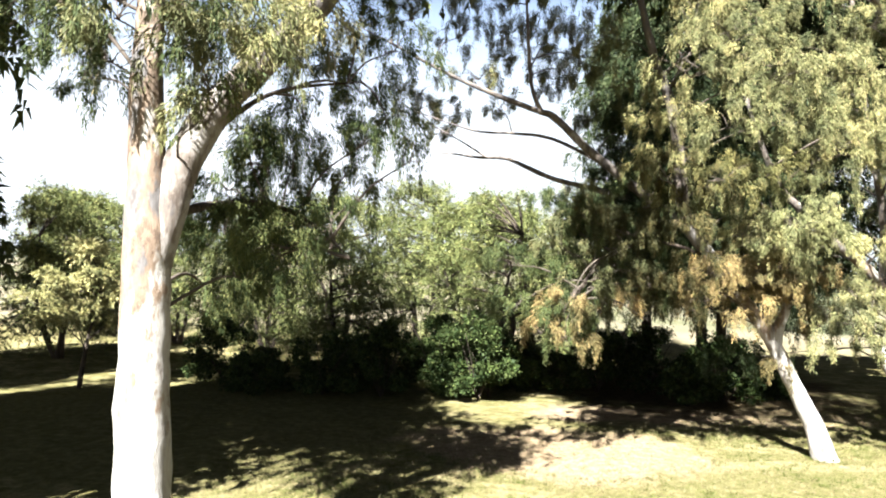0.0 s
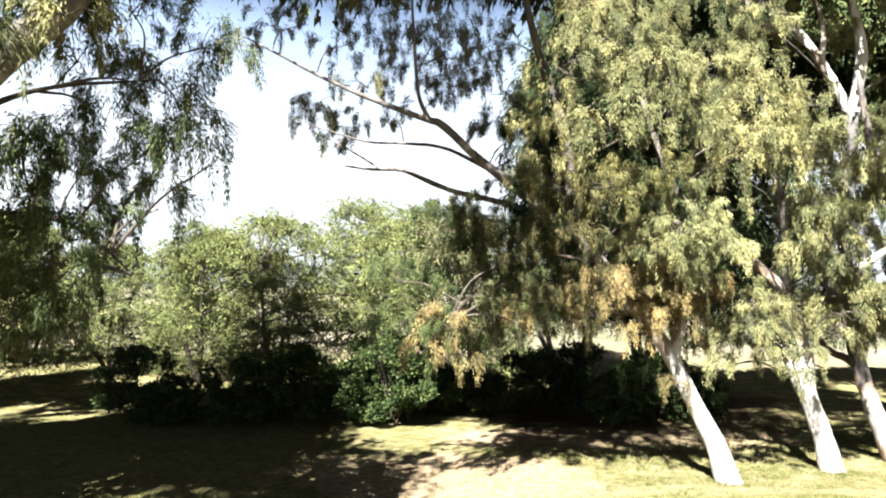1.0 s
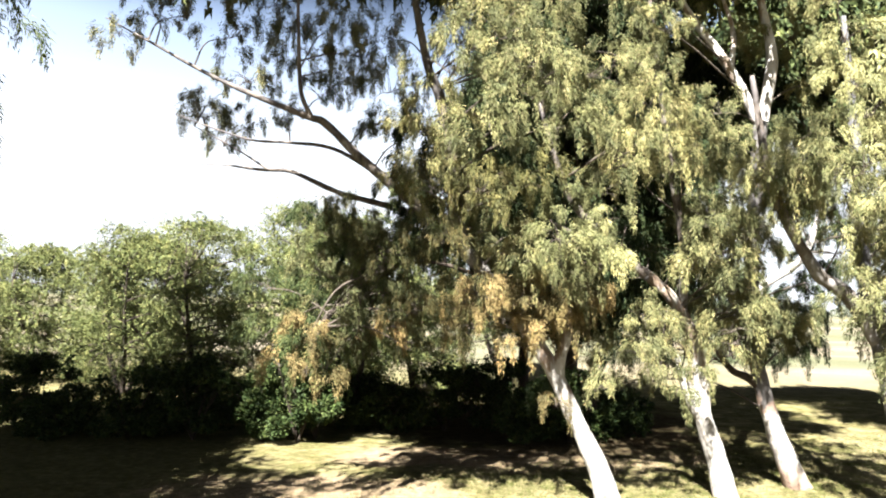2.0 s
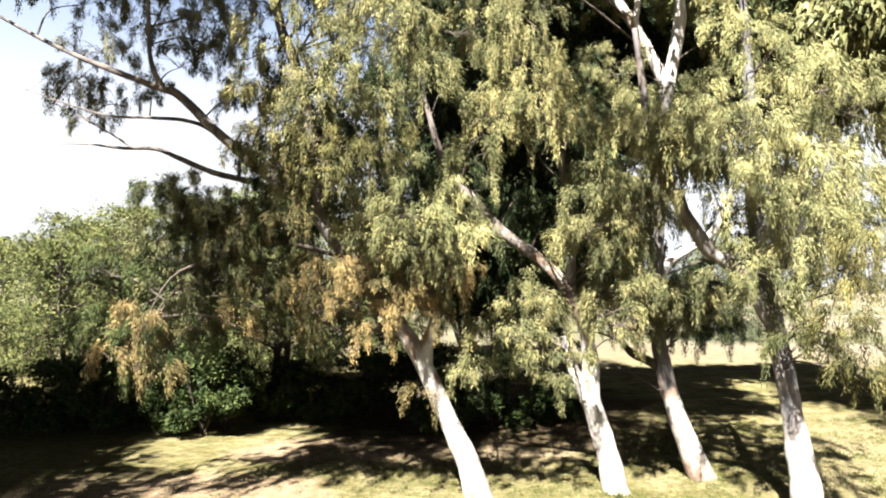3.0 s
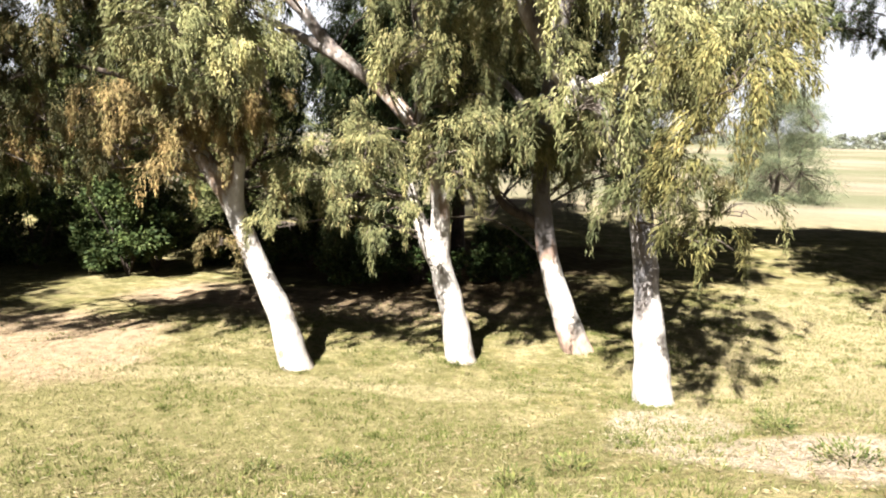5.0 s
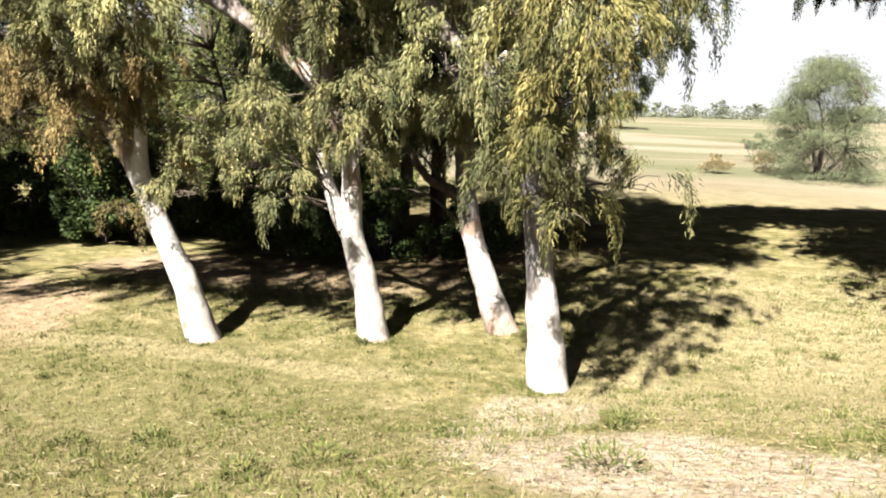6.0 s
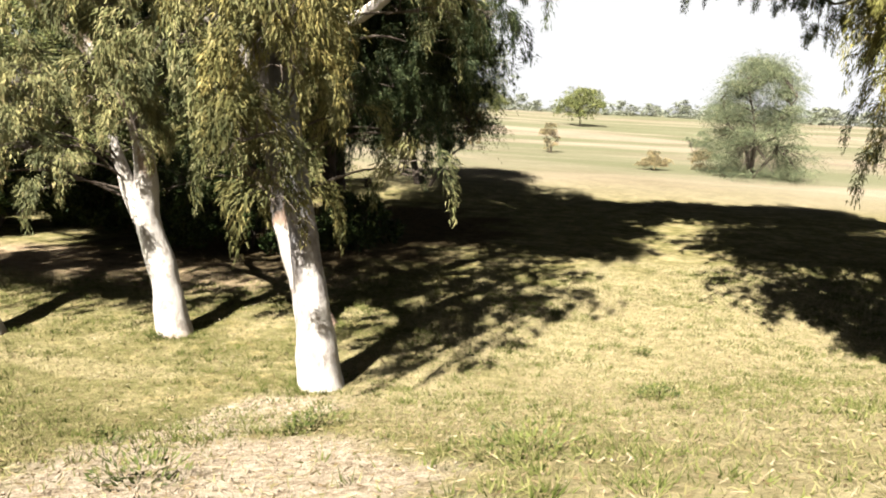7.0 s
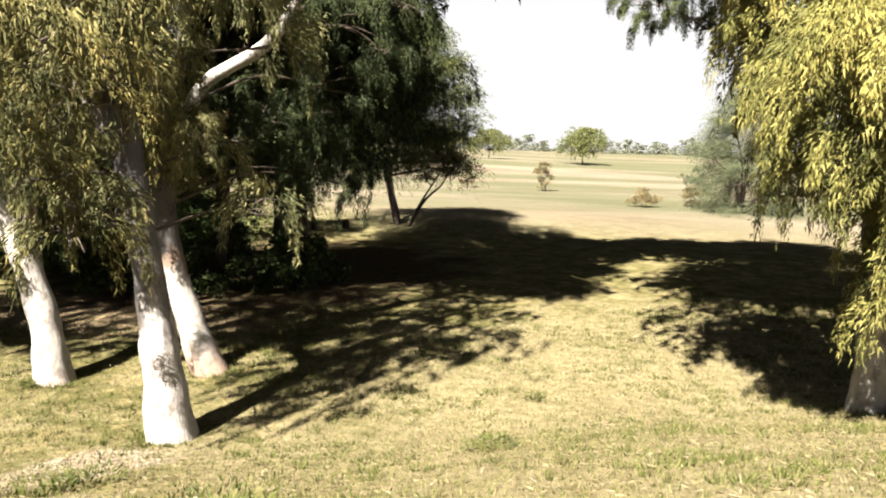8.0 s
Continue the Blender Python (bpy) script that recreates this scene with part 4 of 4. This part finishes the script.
gum_tree("gum tree with a spotted pale trunk and long hanging boughs",
         [(23.5, 15.4, 0), (23.45, 15.4, 1.5), (23.3, 15.3, 3.2), (23.2, 15.2, 5.5), (23.2, 15.1, 9), (23.4, 15.2, 16)], [0.26, 0.24, 0.22, 0.18, 0.13, 0.06],
         [([(23.3, 15.3, 4), (22.6, 14.4, 6), (21.7, 13.8, 7.2), (20.6, 12.6, 7.4)], [0.1, 0.08, 0.05, 0.02], BARK_LIMB)],
         [(T5_CLUMPS[:10] + T5X_CLUMPS + T5Y_CLUMPS, LEAF_GOLD, 0.9, 1.0), (T5_CLUMPS[10:], LEAF_BLUE, 0.8, 1.0),
          (crown_fill((22.8, 17.2, 12.6), (3.6, 3.4, 4.4), 60, 0.9, 1.2, 6), LEAF_YOUNG, 0.6, 3.3),
          (crown_fill((21.2, 12.8, 10.2), (2.4, 2.4, 1.6), 20, 0.7, 0.9, 45), LEAF_YOUNG, 0.5, 3.3), (crown_fill((21.6, 15.4, 16.6), (3.0, 3.0, 1.8), 30, 0.9, 1.2, 46), LEAF_YOUNG, 0.7, 3.3)], BARK_GREY, 16, 0.9)

# three trees mostly out of view on the left, added to cast ground shade
gum_tree("unseen gum tree added to shade the roadside",
         [(-10.8, 4.0, 0), (-10.9, 4.0, 3), (-10.8, 4.4, 7), (-10.6, 4.8, 13)], [0.3, 0.27, 0.2, 0.08], [],
         [(crown_fill((-10.4, 5.0, 9.6), (3.8, 3.6, 4.2), 64, 1.0, 1.3, 7), LEAF_BLUE, 0.8, 3.3), (crown_fill((-14.0, 4.4, 11.0), (3.6, 3.6, 4.0), 50, 1.0, 1.3, 17), LEAF_BLUE, 0.8, 3.3),
          (crown_fill((-11.8, 6.0, 13.2), (3.6, 3.2, 1.8), 24, 0.7, 1.0, 52), LEAF_BLUE, 0.9, 3.3)], BARK, 17)
gum_tree("big gum tree off to the left, added to shade the scrub",
         [(-12.4, 11.2, 0), (-12.5, 11.3, 3), (-12.1, 11.4, 8), (-11.0, 11.8, 18)], [0.32, 0.28, 0.22, 0.08], [],
         [(crown_fill((-10.5, 12.2, 16.4), (5.8, 5.8, 3.8), 84, 1.1, 1.5, 8), LEAF_BLUE, 0.7, 3.3),
          (crown_fill((-15.0, 13.4, 5.4), (2.0, 2.6, 2.2), 20, 0.9, 1.2, 28), LEAF_BLUE, 0.7, 3.3),
          (crown_fill((-13.6, 8.6, 13.4), (4.0, 2.6, 1.6), 24, 0.8, 1.1, 53), LEAF_BLUE, 0.9, 3.3)], BARK, 18)
gum_tree("big gum tree off to the left, added to shade the scrub",
         [(-24.5, 14.0, 0), (-24.4, 14.2, 3), (-24, 14.4, 8), (-23, 15, 16)], [0.32, 0.28, 0.22, 0.08], [],
         [(crown_fill((-23.6, 15.0, 12.0), (4.6, 5.0, 5.0), 70, 1.1, 1.5, 29), LEAF_BLUE, 0.7, 3.3),
          (crown_fill((-18.6, 17.0, 13.4), (2.8, 1.6, 1.2), 18, 1.1, 1.4, 67), LEAF_BLUE, 0.9, 3.3)], BARK, 24)
# second rank: deep shade is put into the leaf and bark colours
gum_tree("tall gum tree in the second rank, leaves and bark coloured for shade",
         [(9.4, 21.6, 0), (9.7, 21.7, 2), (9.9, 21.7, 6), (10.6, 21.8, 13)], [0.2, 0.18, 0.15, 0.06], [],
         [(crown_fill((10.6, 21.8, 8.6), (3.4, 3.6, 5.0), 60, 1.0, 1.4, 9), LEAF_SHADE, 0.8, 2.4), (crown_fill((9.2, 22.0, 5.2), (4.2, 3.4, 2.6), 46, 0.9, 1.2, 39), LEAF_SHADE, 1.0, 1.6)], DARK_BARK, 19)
gum_tree("tall gum tree in the second rank, leaves and bark coloured for shade",
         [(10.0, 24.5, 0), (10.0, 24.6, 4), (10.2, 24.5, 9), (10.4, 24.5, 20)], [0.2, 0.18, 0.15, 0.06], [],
         # side crown at x 15.6 is added out of view to shade the pasture
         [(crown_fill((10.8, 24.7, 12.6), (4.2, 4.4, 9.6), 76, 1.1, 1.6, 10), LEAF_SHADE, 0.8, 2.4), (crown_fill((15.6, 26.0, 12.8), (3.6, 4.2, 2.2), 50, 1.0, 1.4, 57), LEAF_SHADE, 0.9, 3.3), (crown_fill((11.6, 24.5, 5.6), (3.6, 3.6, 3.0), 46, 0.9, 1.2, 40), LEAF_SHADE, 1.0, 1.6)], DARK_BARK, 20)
gum_tree("tall gum tree in the second rank, leaves and bark coloured for shade",
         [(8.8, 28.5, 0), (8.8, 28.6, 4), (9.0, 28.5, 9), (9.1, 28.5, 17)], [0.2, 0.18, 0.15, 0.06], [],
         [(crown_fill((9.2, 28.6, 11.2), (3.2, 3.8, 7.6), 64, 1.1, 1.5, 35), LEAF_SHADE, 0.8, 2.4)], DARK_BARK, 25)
BOUGHS = [([(28.2, 25.0, 9.6), (26.4, 25.4, 8.2), (24.9, 26.0, 7.3), (24.0, 26.0, 7.6), (22.2, 26.0, 7.5)], [0.08, 0.05, 0.035, 0.025, 0.01], BARK_LIMB)]
gum_tree("tall gum tree further along the road bank",
         [(28.6, 25.0, 0), (28.5, 25.1, 4), (28.2, 25.0, 9), (27.6, 25.0, 17)], [0.34, 0.3, 0.22, 0.08], BOUGHS,
         # both high crowns are added out of view to shade the pasture
         [(crown_fill((23.6, 26.4, 14.2), (5.4, 4.6, 2.8), 90, 1.0, 1.4, 11), LEAF_BLUE, 0.7, 3.3), (crown_fill((19.3, 25.2, 15.4), (3.8, 3.4, 1.8), 44, 1.0, 1.3, 48), LEAF_BLUE, 0.7, 3.3),
          (BOUGH_CLUMPS, LEAF_BLUE, 1.0, 1.0)], BARK_GREY, 23)


# ---- thorn trees, shrubs and far woods ----
def tufts(c, radius, r, n, length, width, flat=0.5):
    """A tuft of broad leaves round a point."""
    d = r.normal(size=(n, 3))
    d /= np.linalg.norm(d, axis=1, keepdims=True)
    at = np.array(c) + d * radius * r.uniform(0.25, 1.0, (n, 1)) ** 0.6 * np.array([1, 1, flat])
    way = d * np.array([1, 1, 0.4]) + r.normal(size=(n, 3)) * 0.6
    return leaves(at, way, length, width * 1.2, r, True)


def fronds(c, radius, r, n, length, width, flat=0.5, each=14):
    """Feathery leaf fronds that spread from a point and arch over at their tips."""
    m = max(4, n // each)
    d = r.normal(size=(m, 3)) * np.array([1, 1, 0.7]) + np.array([0, 0, 0.15])
    d /= np.linalg.norm(d, axis=1, keepdims=True)
    root = np.array(c) + d * radius * r.uniform(0.0, 0.75, (m, 1)) * np.array([1, 1, flat])
    reach = radius * r.uniform(0.35, 0.75, (m, 1))
    at, way = [], []
    for i in range(each):
        f = i / (each - 1)
        p = root + d * reach * f
        p[:, 2] -= reach[:, 0] * 0.45 * f * f
        at.append(p + r.normal(size=p.shape) * 0.25 * length)
        way.append(d * 0.7 + r.normal(size=p.shape) * 0.55 - np.array([0, 0, 0.5 * f]))
    return leaves(np.concatenate(at), np.concatenate(way), length, width, r, True)


def thorn_tree(name, label, category, x, y, tall, wide, seed, leaf, clumps=26, per=420, size=0.16, stems=3, low=0.35, group="", lean=0.0):
    """A spreading small-leaved tree: several crooked stems and flat tufts of fine leaves with gaps between."""
    r = np.random.default_rng(seed)
    tree = new(name)
    tree.location = (x, y, height(x, y))
    tagged(tree, label, category, group)
    ends = []
    for i in range(stems):
        a = 2 * math.pi * (i + r.uniform(0, 0.7)) / stems
        e = Vector((math.cos(a) * wide * 0.3 + lean, math.sin(a) * wide * 0.3, tall * r.uniform(0.6, 0.75)))
        m1 = e * 0.3 + Vector((r.normal() * 0.05 * tall, r.normal() * 0.05 * tall, 0.06 * tall))
        m2 = e * 0.65 + Vector((r.normal() * 0.05 * tall, r.normal() * 0.05 * tall, 0))
        rad = 0.017 * tall
        limb("trunk", [Vector((math.cos(a) * 0.1, math.sin(a) * 0.1, -0.1)), m1, m2, e], [rad, rad * 0.8, rad * 0.5, rad * 0.25], 7, 0.25, DARK_BARK, tree, steps=4)
        ends.append(smooth_line([m1, m2, e], 4))
    allq, verts, faces = [], [], []
    for _ in range(clumps):
        a, u = r.uniform(0, 2 * math.pi), r.uniform(0, 1) ** 0.5
        h = low + (1 - low) * r.uniform(0.05, 1.0)
        dome = math.sqrt(max(0.05, 1 - ((h - low) / (1.05 - low)) ** 2.2))
        rad = r.uniform(0.1, 0.2) * wide
        c = Vector((math.cos(a) * u * dome * wide * 0.47 + lean * h, math.sin(a) * u * dome * wide * 0.47, h * tall - rad * 0.3))
        allq.append(fronds(c, rad, r, per, size, size * 0.32))
        root = near_on(ends, c)
        tube_data(smooth_line([root, root.lerp(c, 0.5) + Vector((0, 0, 0.1)), c], 3), [0.006 * tall, 0.002 * tall], 4, 0.2, verts, faces)
    quads("crown", np.concatenate(allq), leaf, tree)["kind"] = "stuff"
    mesh_of("branch_work", verts, faces, DARK_BARK, tree)["kind"] = "stuff"
    return tree


thorn_tree("thorn_tree", "dark spreading acacia with a twin stem at the shade's edge", "tree", 8.9, 41.2, 11.6, 10.0, 21, LEAF_BLUE, 130, 1000, 0.15, 2, 0.28)
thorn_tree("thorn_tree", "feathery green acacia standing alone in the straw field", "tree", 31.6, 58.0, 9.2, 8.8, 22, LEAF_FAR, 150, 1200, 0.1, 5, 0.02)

for i, (x, y, tall, wide) in enumerate([(-24, 36, 9, 8), (-17, 33, 7.5, 7), (-11, 31, 8.5, 7.5), (-6.5, 30, 9, 7.5), (-3, 34, 10.2, 8), (0.5, 29, 9, 7), (3.5, 34, 9, 6.5), (-14, 40, 9, 8), (-29, 41, 10, 9), (-20, 27, 8.5, 6)]):
    thorn_tree("thorn_tree", "grey-green thorn tree with thin dark stems behind the shade", "tree", x, y, tall, wide, 40 + i, LEAF_THORN, 75, 640, 0.16, 3, 0.1, "thorn trees behind the shade")
thorn_tree("small_tree", "small yellow-green drooping tree on a thin stem", "tree", -14.5, 20.5, 5.6, 3.6, 60, LEAF_YOUNG, 26, 700, 0.14, 1, 0.42)


def shrub(x, y, tall, wide, seed, leaf=None):
    r = np.random.default_rng(seed)
    s = new("shrub")
    s.location = (x, y, height(x, y))
    tagged(s, "dense dark-green broad-leaved shrub in deep shade", "shrub", "shrubs behind the trees")
    verts, faces, allq = [], [], []
    for _ in range(9):
        a = r.uniform(0, 2 * math.pi)
        e = Vector((math.cos(a) * wide * 0.4, math.sin(a) * wide * 0.4, tall * r.uniform(0.6, 0.95)))
        tube_data(smooth_line([Vector((0, 0, -0.05)), e * 0.5 + Vector((0, 0, 0.15)), e], 4), [0.025, 0.008], 5, 0.2, verts, faces)
    for _ in range(26):
        a, u = r.uniform(0, 2 * math.pi), r.uniform(0, 1) ** 0.5
        h = r.uniform(0.12, 0.95)
        w = wide * 0.48 * math.sqrt(max(0.1, 1 - h ** 3))
        allq.append(tufts((math.cos(a) * u * w, math.sin(a) * u * w, h * tall), r.uniform(0.25, 0.5), r, 240, 0.12, 0.07, 0.8))
    mesh_of("branch_work", verts, faces, DARK_BARK, s)["kind"] = "stuff"
    quads("foliage", np.concatenate(allq), leaf or LEAF_SHRUB, s)["kind"] = "stuff"
    return s


for i, (x, y, tall, wide) in enumerate([(-7.5, 21.2, 2.1, 3), (-5, 20.4, 2.3, 3), (-2.8, 20.2, 2.4, 2.8), (-0.6, 20.8, 2.6, 2.8), (1.1, 20.6, 2.3, 2.6), (3.0, 22.6, 2.4, 3), (5.3, 22.6, 2.5, 3), (7.4, 23.2, 2.2, 2.8), (-4, 23, 2.6, 3), (-1, 23.4, 2.8, 3), (2, 24.2, 2.6, 3), (6.4, 26, 2.4, 3), (-9.8, 23, 2.4, 3.2), (7.9, 19.9, 2.1, 2.6), (9.4, 20.5, 2.2, 2.8), (11.4, 22.6, 2.0, 2.8)]):
    shrub(x, y, tall * (0.7 + 0.45 * ((i * 7) % 5) / 4), wide, 80 + i)
shrub(0.7, 19.8, 3.2, 2.4, 97, LEAF_BROAD)
shrub(-0.3, 20.6, 2.6, 2.0, 98, LEAF_BROAD)
thorn_tree("small_tree", "thin grey-green small tree with bare twigs among the shrubs", "tree", 1.4, 24.6, 8.4, 5.8, 61, LEAF_THORN, 46, 330, 0.13, 2, 0.35)

far_tree = thorn_tree("field_tree", "round dark tree far off in the straw field", "tree", 19.2, 152, 8.4, 13.0, 101, LEAF_THORN, 40, 300, 0.42, 1, 0.3, "far field trees")
for x, y, s, a in [(-6.0, 174, 0.95, 40), (-17, 182, 0.9, 80)]:
    copy_thing(far_tree, pose(x, y, height(x, y), 0, 0, a) @ Matrix.Diagonal((s, s, s, 1)))
r = np.random.default_rng(5)
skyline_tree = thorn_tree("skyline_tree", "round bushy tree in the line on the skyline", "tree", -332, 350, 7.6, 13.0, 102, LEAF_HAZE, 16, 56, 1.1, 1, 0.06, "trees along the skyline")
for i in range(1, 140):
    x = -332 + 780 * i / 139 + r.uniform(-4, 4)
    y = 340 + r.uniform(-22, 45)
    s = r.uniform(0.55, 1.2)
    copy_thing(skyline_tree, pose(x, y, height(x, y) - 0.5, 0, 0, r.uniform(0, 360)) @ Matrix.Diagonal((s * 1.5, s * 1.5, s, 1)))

# ---- small things about the field ----
STUMPS = [(3.9, 37.0, 1.0, 0.16), (5.2, 37.4, 0.8, 0.13), (6.6, 38.6, 0.5, 0.2)]


def stump(x, y, tall, wide, seed):
    r = np.random.default_rng(seed)
    verts, faces = [], []
    tube_data(smooth_line([(0, 0, -0.1), (0.03, 0.02, tall * 0.5), (0.08 * r.normal(), 0.02, tall)], 4), [wide * 1.25, wide, wide * 0.95, wide * 0.8], 9, 0.35, verts, faces)
    ob = mesh_of("stump", verts, faces, DARK_BARK)
    ob.location = (x, y, height(x, y))
    tagged(ob, "short weathered tree stump standing in the pasture", "stump", "stumps in the pasture")


for i, (x, y, tall, wide) in enumerate(STUMPS):
    stump(x, y, tall, wide, 400 + i)

for i, (x, y, tall, wide, leaf) in enumerate([(15.4, 75, 3.2, 3.0, LEAF_DRY), (6.6, 76, 2.6, 1.8, LEAF_DRY), (31.0, 77, 3.0, 3.6, LEAF_FAR), (36, 84, 3.4, 4.0, LEAF_FAR), (24.5, 60, 1.6, 2.6, LEAF_DRY), (29, 62, 1.8, 3.0, LEAF_DRY)] ):
    thorn_tree("dry_bush", "thin straw-brown dry bush in the field" if leaf is LEAF_DRY else "low green bush in the field, haze in its leaf colour", "bush", x, y, tall, wide, 500 + i, leaf, 16, 420, 0.13, 3, 0.15, "bushes in the field")

# stands in for the acacia's rusty hanging branch, built as a separate leaning bush
thorn_tree("dry_bush", "rusty drooping branch of the acacia, built as a leaning bush", "bush", 9.6, 40.6, 5.8, 3.8, 506, LEAF_RUST, 18, 420, 0.13, 2, 0.5, "bushes in the field", 1.8)

# ---- grass and fallen leaves ----
def scatter(n, x0, x1, s0, s1, r):
    x = r.uniform(x0, x1, n)
    s = r.uniform(s0, s1, n)
    y = (s + x * LINE.y) / LINE.x - 2.6
    return np.stack([x, y, land(x, y)], axis=1)


WEEDS = [(10.88, 9.46, 0.5), (13.29, 8.46, 0.6), (15.54, 10.18, 0.4), (15.38, 8.42, 0.7), (10.17, 9.11, 0.4), (18.73, 12.07, 0.7), (17.60, 9.21, 1), (18.81, 12.17, 0.6), (13.95, 9.82, 0.3), (11.20, 9.15, 0.4), (12.84, 8.09, 0.4), (18.98, 15.11, 0.4), (15.62, 10.43, 0.7), (8.82, 12.91, 0.3), (11.54, 13.62, 0.25)]


def weed(x, y, wide, seed):
    r = np.random.default_rng(seed)
    w = new("weed_tuft")
    w.location = (x, y, height(x, y) - 0.01)
    tagged(w, "low dark-green weed tuft in the dry grass", "weed", "weeds in the grass")
    wide *= 0.75
    n = int(520 * wide)
    a, q = r.uniform(0, 2 * math.pi, n), wide * 0.5 * r.uniform(0, 1, n) ** 0.6
    at = np.stack([np.cos(a) * q, np.sin(a) * q, r.uniform(0, 0.12, n) * (1.2 - q / wide)], axis=1)
    way = np.stack([np.cos(a), np.sin(a), np.full(n, 0.9)], axis=1) + r.normal(size=(n, 3)) * 0.5
    quads("weed_leaves", leaves(at, way, 0.06, 0.014, r), LEAF_WEED, w)["kind"] = "stuff"


for i, (x, y, wide) in enumerate(WEEDS):
    weed(x, y, wide, 300 + i)

r = np.random.default_rng(9)


def thinned(p, keep=0.25):
    """The points without most of those on the bare soil."""
    bare = np.minimum(((p[:, 0] - 2.6) / 3.3) ** 2 + ((p[:, 1] - 13.1) / 2.3) ** 2, ((p[:, 0] - 15.8) / 1.6) ** 2 + ((p[:, 1] - 8.7) / 1.3) ** 2)
    return p[(bare > r.uniform(0.5, 1.3, len(p))) | (r.uniform(size=len(p)) < keep)]


p = thinned(scatter(230000, -5, 31, 1.6, 15, r))
way = r.normal(size=p.shape) * 0.8 + np.array([0, 0, 1.0])
tagged(quads("grass", leaves(p, way, 0.06, 0.009, r, True), GRASS), "short dry yellow-green grass", "grass", kind="stuff")
p = scatter(46000, -5, 31, 1.6, 17, r)
p[:, 2] += 0.018
way = r.normal(size=p.shape) * np.array([1, 1, 0.2])
tagged(quads("fallen_leaves", leaves(p, way, 0.062, 0.011, r), LITTER), "dry straw-coloured fallen gum leaves on the grass", "leaf litter", kind="stuff")
# tufts of greener grass and straw lying about, thicker near the trees
q = scatter(9000, -4, 30, 2.4, 14, r)
q = thinned(q, 0.1)
q = q[np.sin(q[:, 0] * 1.9 + 1.3 * np.sin(q[:, 1] * 1.1)) + np.sin(q[:, 1] * 2.3 + 0.7 * q[:, 0]) + r.normal(size=len(q)) * 0.7 > 0.2]
# longer grass left standing round the feet of the trees
ring = []
for x, y, rad in ((8.92, 13.12, 0.33), (11.63, 14.02, 0.32), (13.74, 15.0, 0.32), (14.71, 12.7, 0.35), (23.5, 15.4, 0.36)):
    a = r.uniform(0, 2 * math.pi, 26)
    d = rad * r.uniform(0.85, 1.35, 26)
    ring.append(np.stack([x + np.cos(a) * d, y + np.sin(a) * d, np.zeros(26)], axis=1))
q = np.concatenate([q] + ring)
p = np.repeat(q, 16, axis=0) + r.normal(size=(len(q) * 16, 3)) * np.array([0.055, 0.04, 0])
p[:, 2] = land(p[:, 0], p[:, 1])
way = (p - np.repeat(q, 16, axis=0)) * 7 + r.normal(size=p.shape) * 0.25 + np.array([0, 0, 0.8])
tagged(quads("grass_tufts", leaves(p, way, 0.085, 0.011, r, True), GRASS_TUFT), "greener tufts of grass in the dry turf", "grass", kind="stuff")
p = scatter(20000, -4, 30, 2.0, 14, r)
p[:, 2] += 0.03
way = r.normal(size=p.shape) * np.array([1, 1, 0.15])
tagged(quads("straw", leaves(p, way, 0.085, 0.009, r, True), STRAW), "pale straw and shed bark strips on the grass", "straw", kind="stuff")
# crumbled clods on the bare patch of the bank
verts, faces = [], []
for _ in range(420):
    x, y = 15.7 + r.normal() * 0.75, 8.8 + r.normal() * 0.6
    z, q = height(x, y), r.uniform(0.005, 0.016)
    k = len(verts)
    for dx, dy, dz in ((1, 0, 0), (0, 1, 0), (-1, 0, 0), (0, -1, 0), (0, 0, 0.9), (0, 0, -0.6)):
        verts.append(Vector((x + dx * q * r.uniform(0.6, 1.3), y + dy * q * r.uniform(0.6, 1.3), z + 0.01 + dz * q)))
    for a, b in ((0, 1), (1, 2), (2, 3), (3, 0)):
        faces += [(k + a, k + b, k + 4), (k + b, k + a, k + 5)]
tagged(mesh_of("soil_clods", verts, faces, CLOD), "pale crumbled soil clods on the bare bank", "clods", kind="stuff")
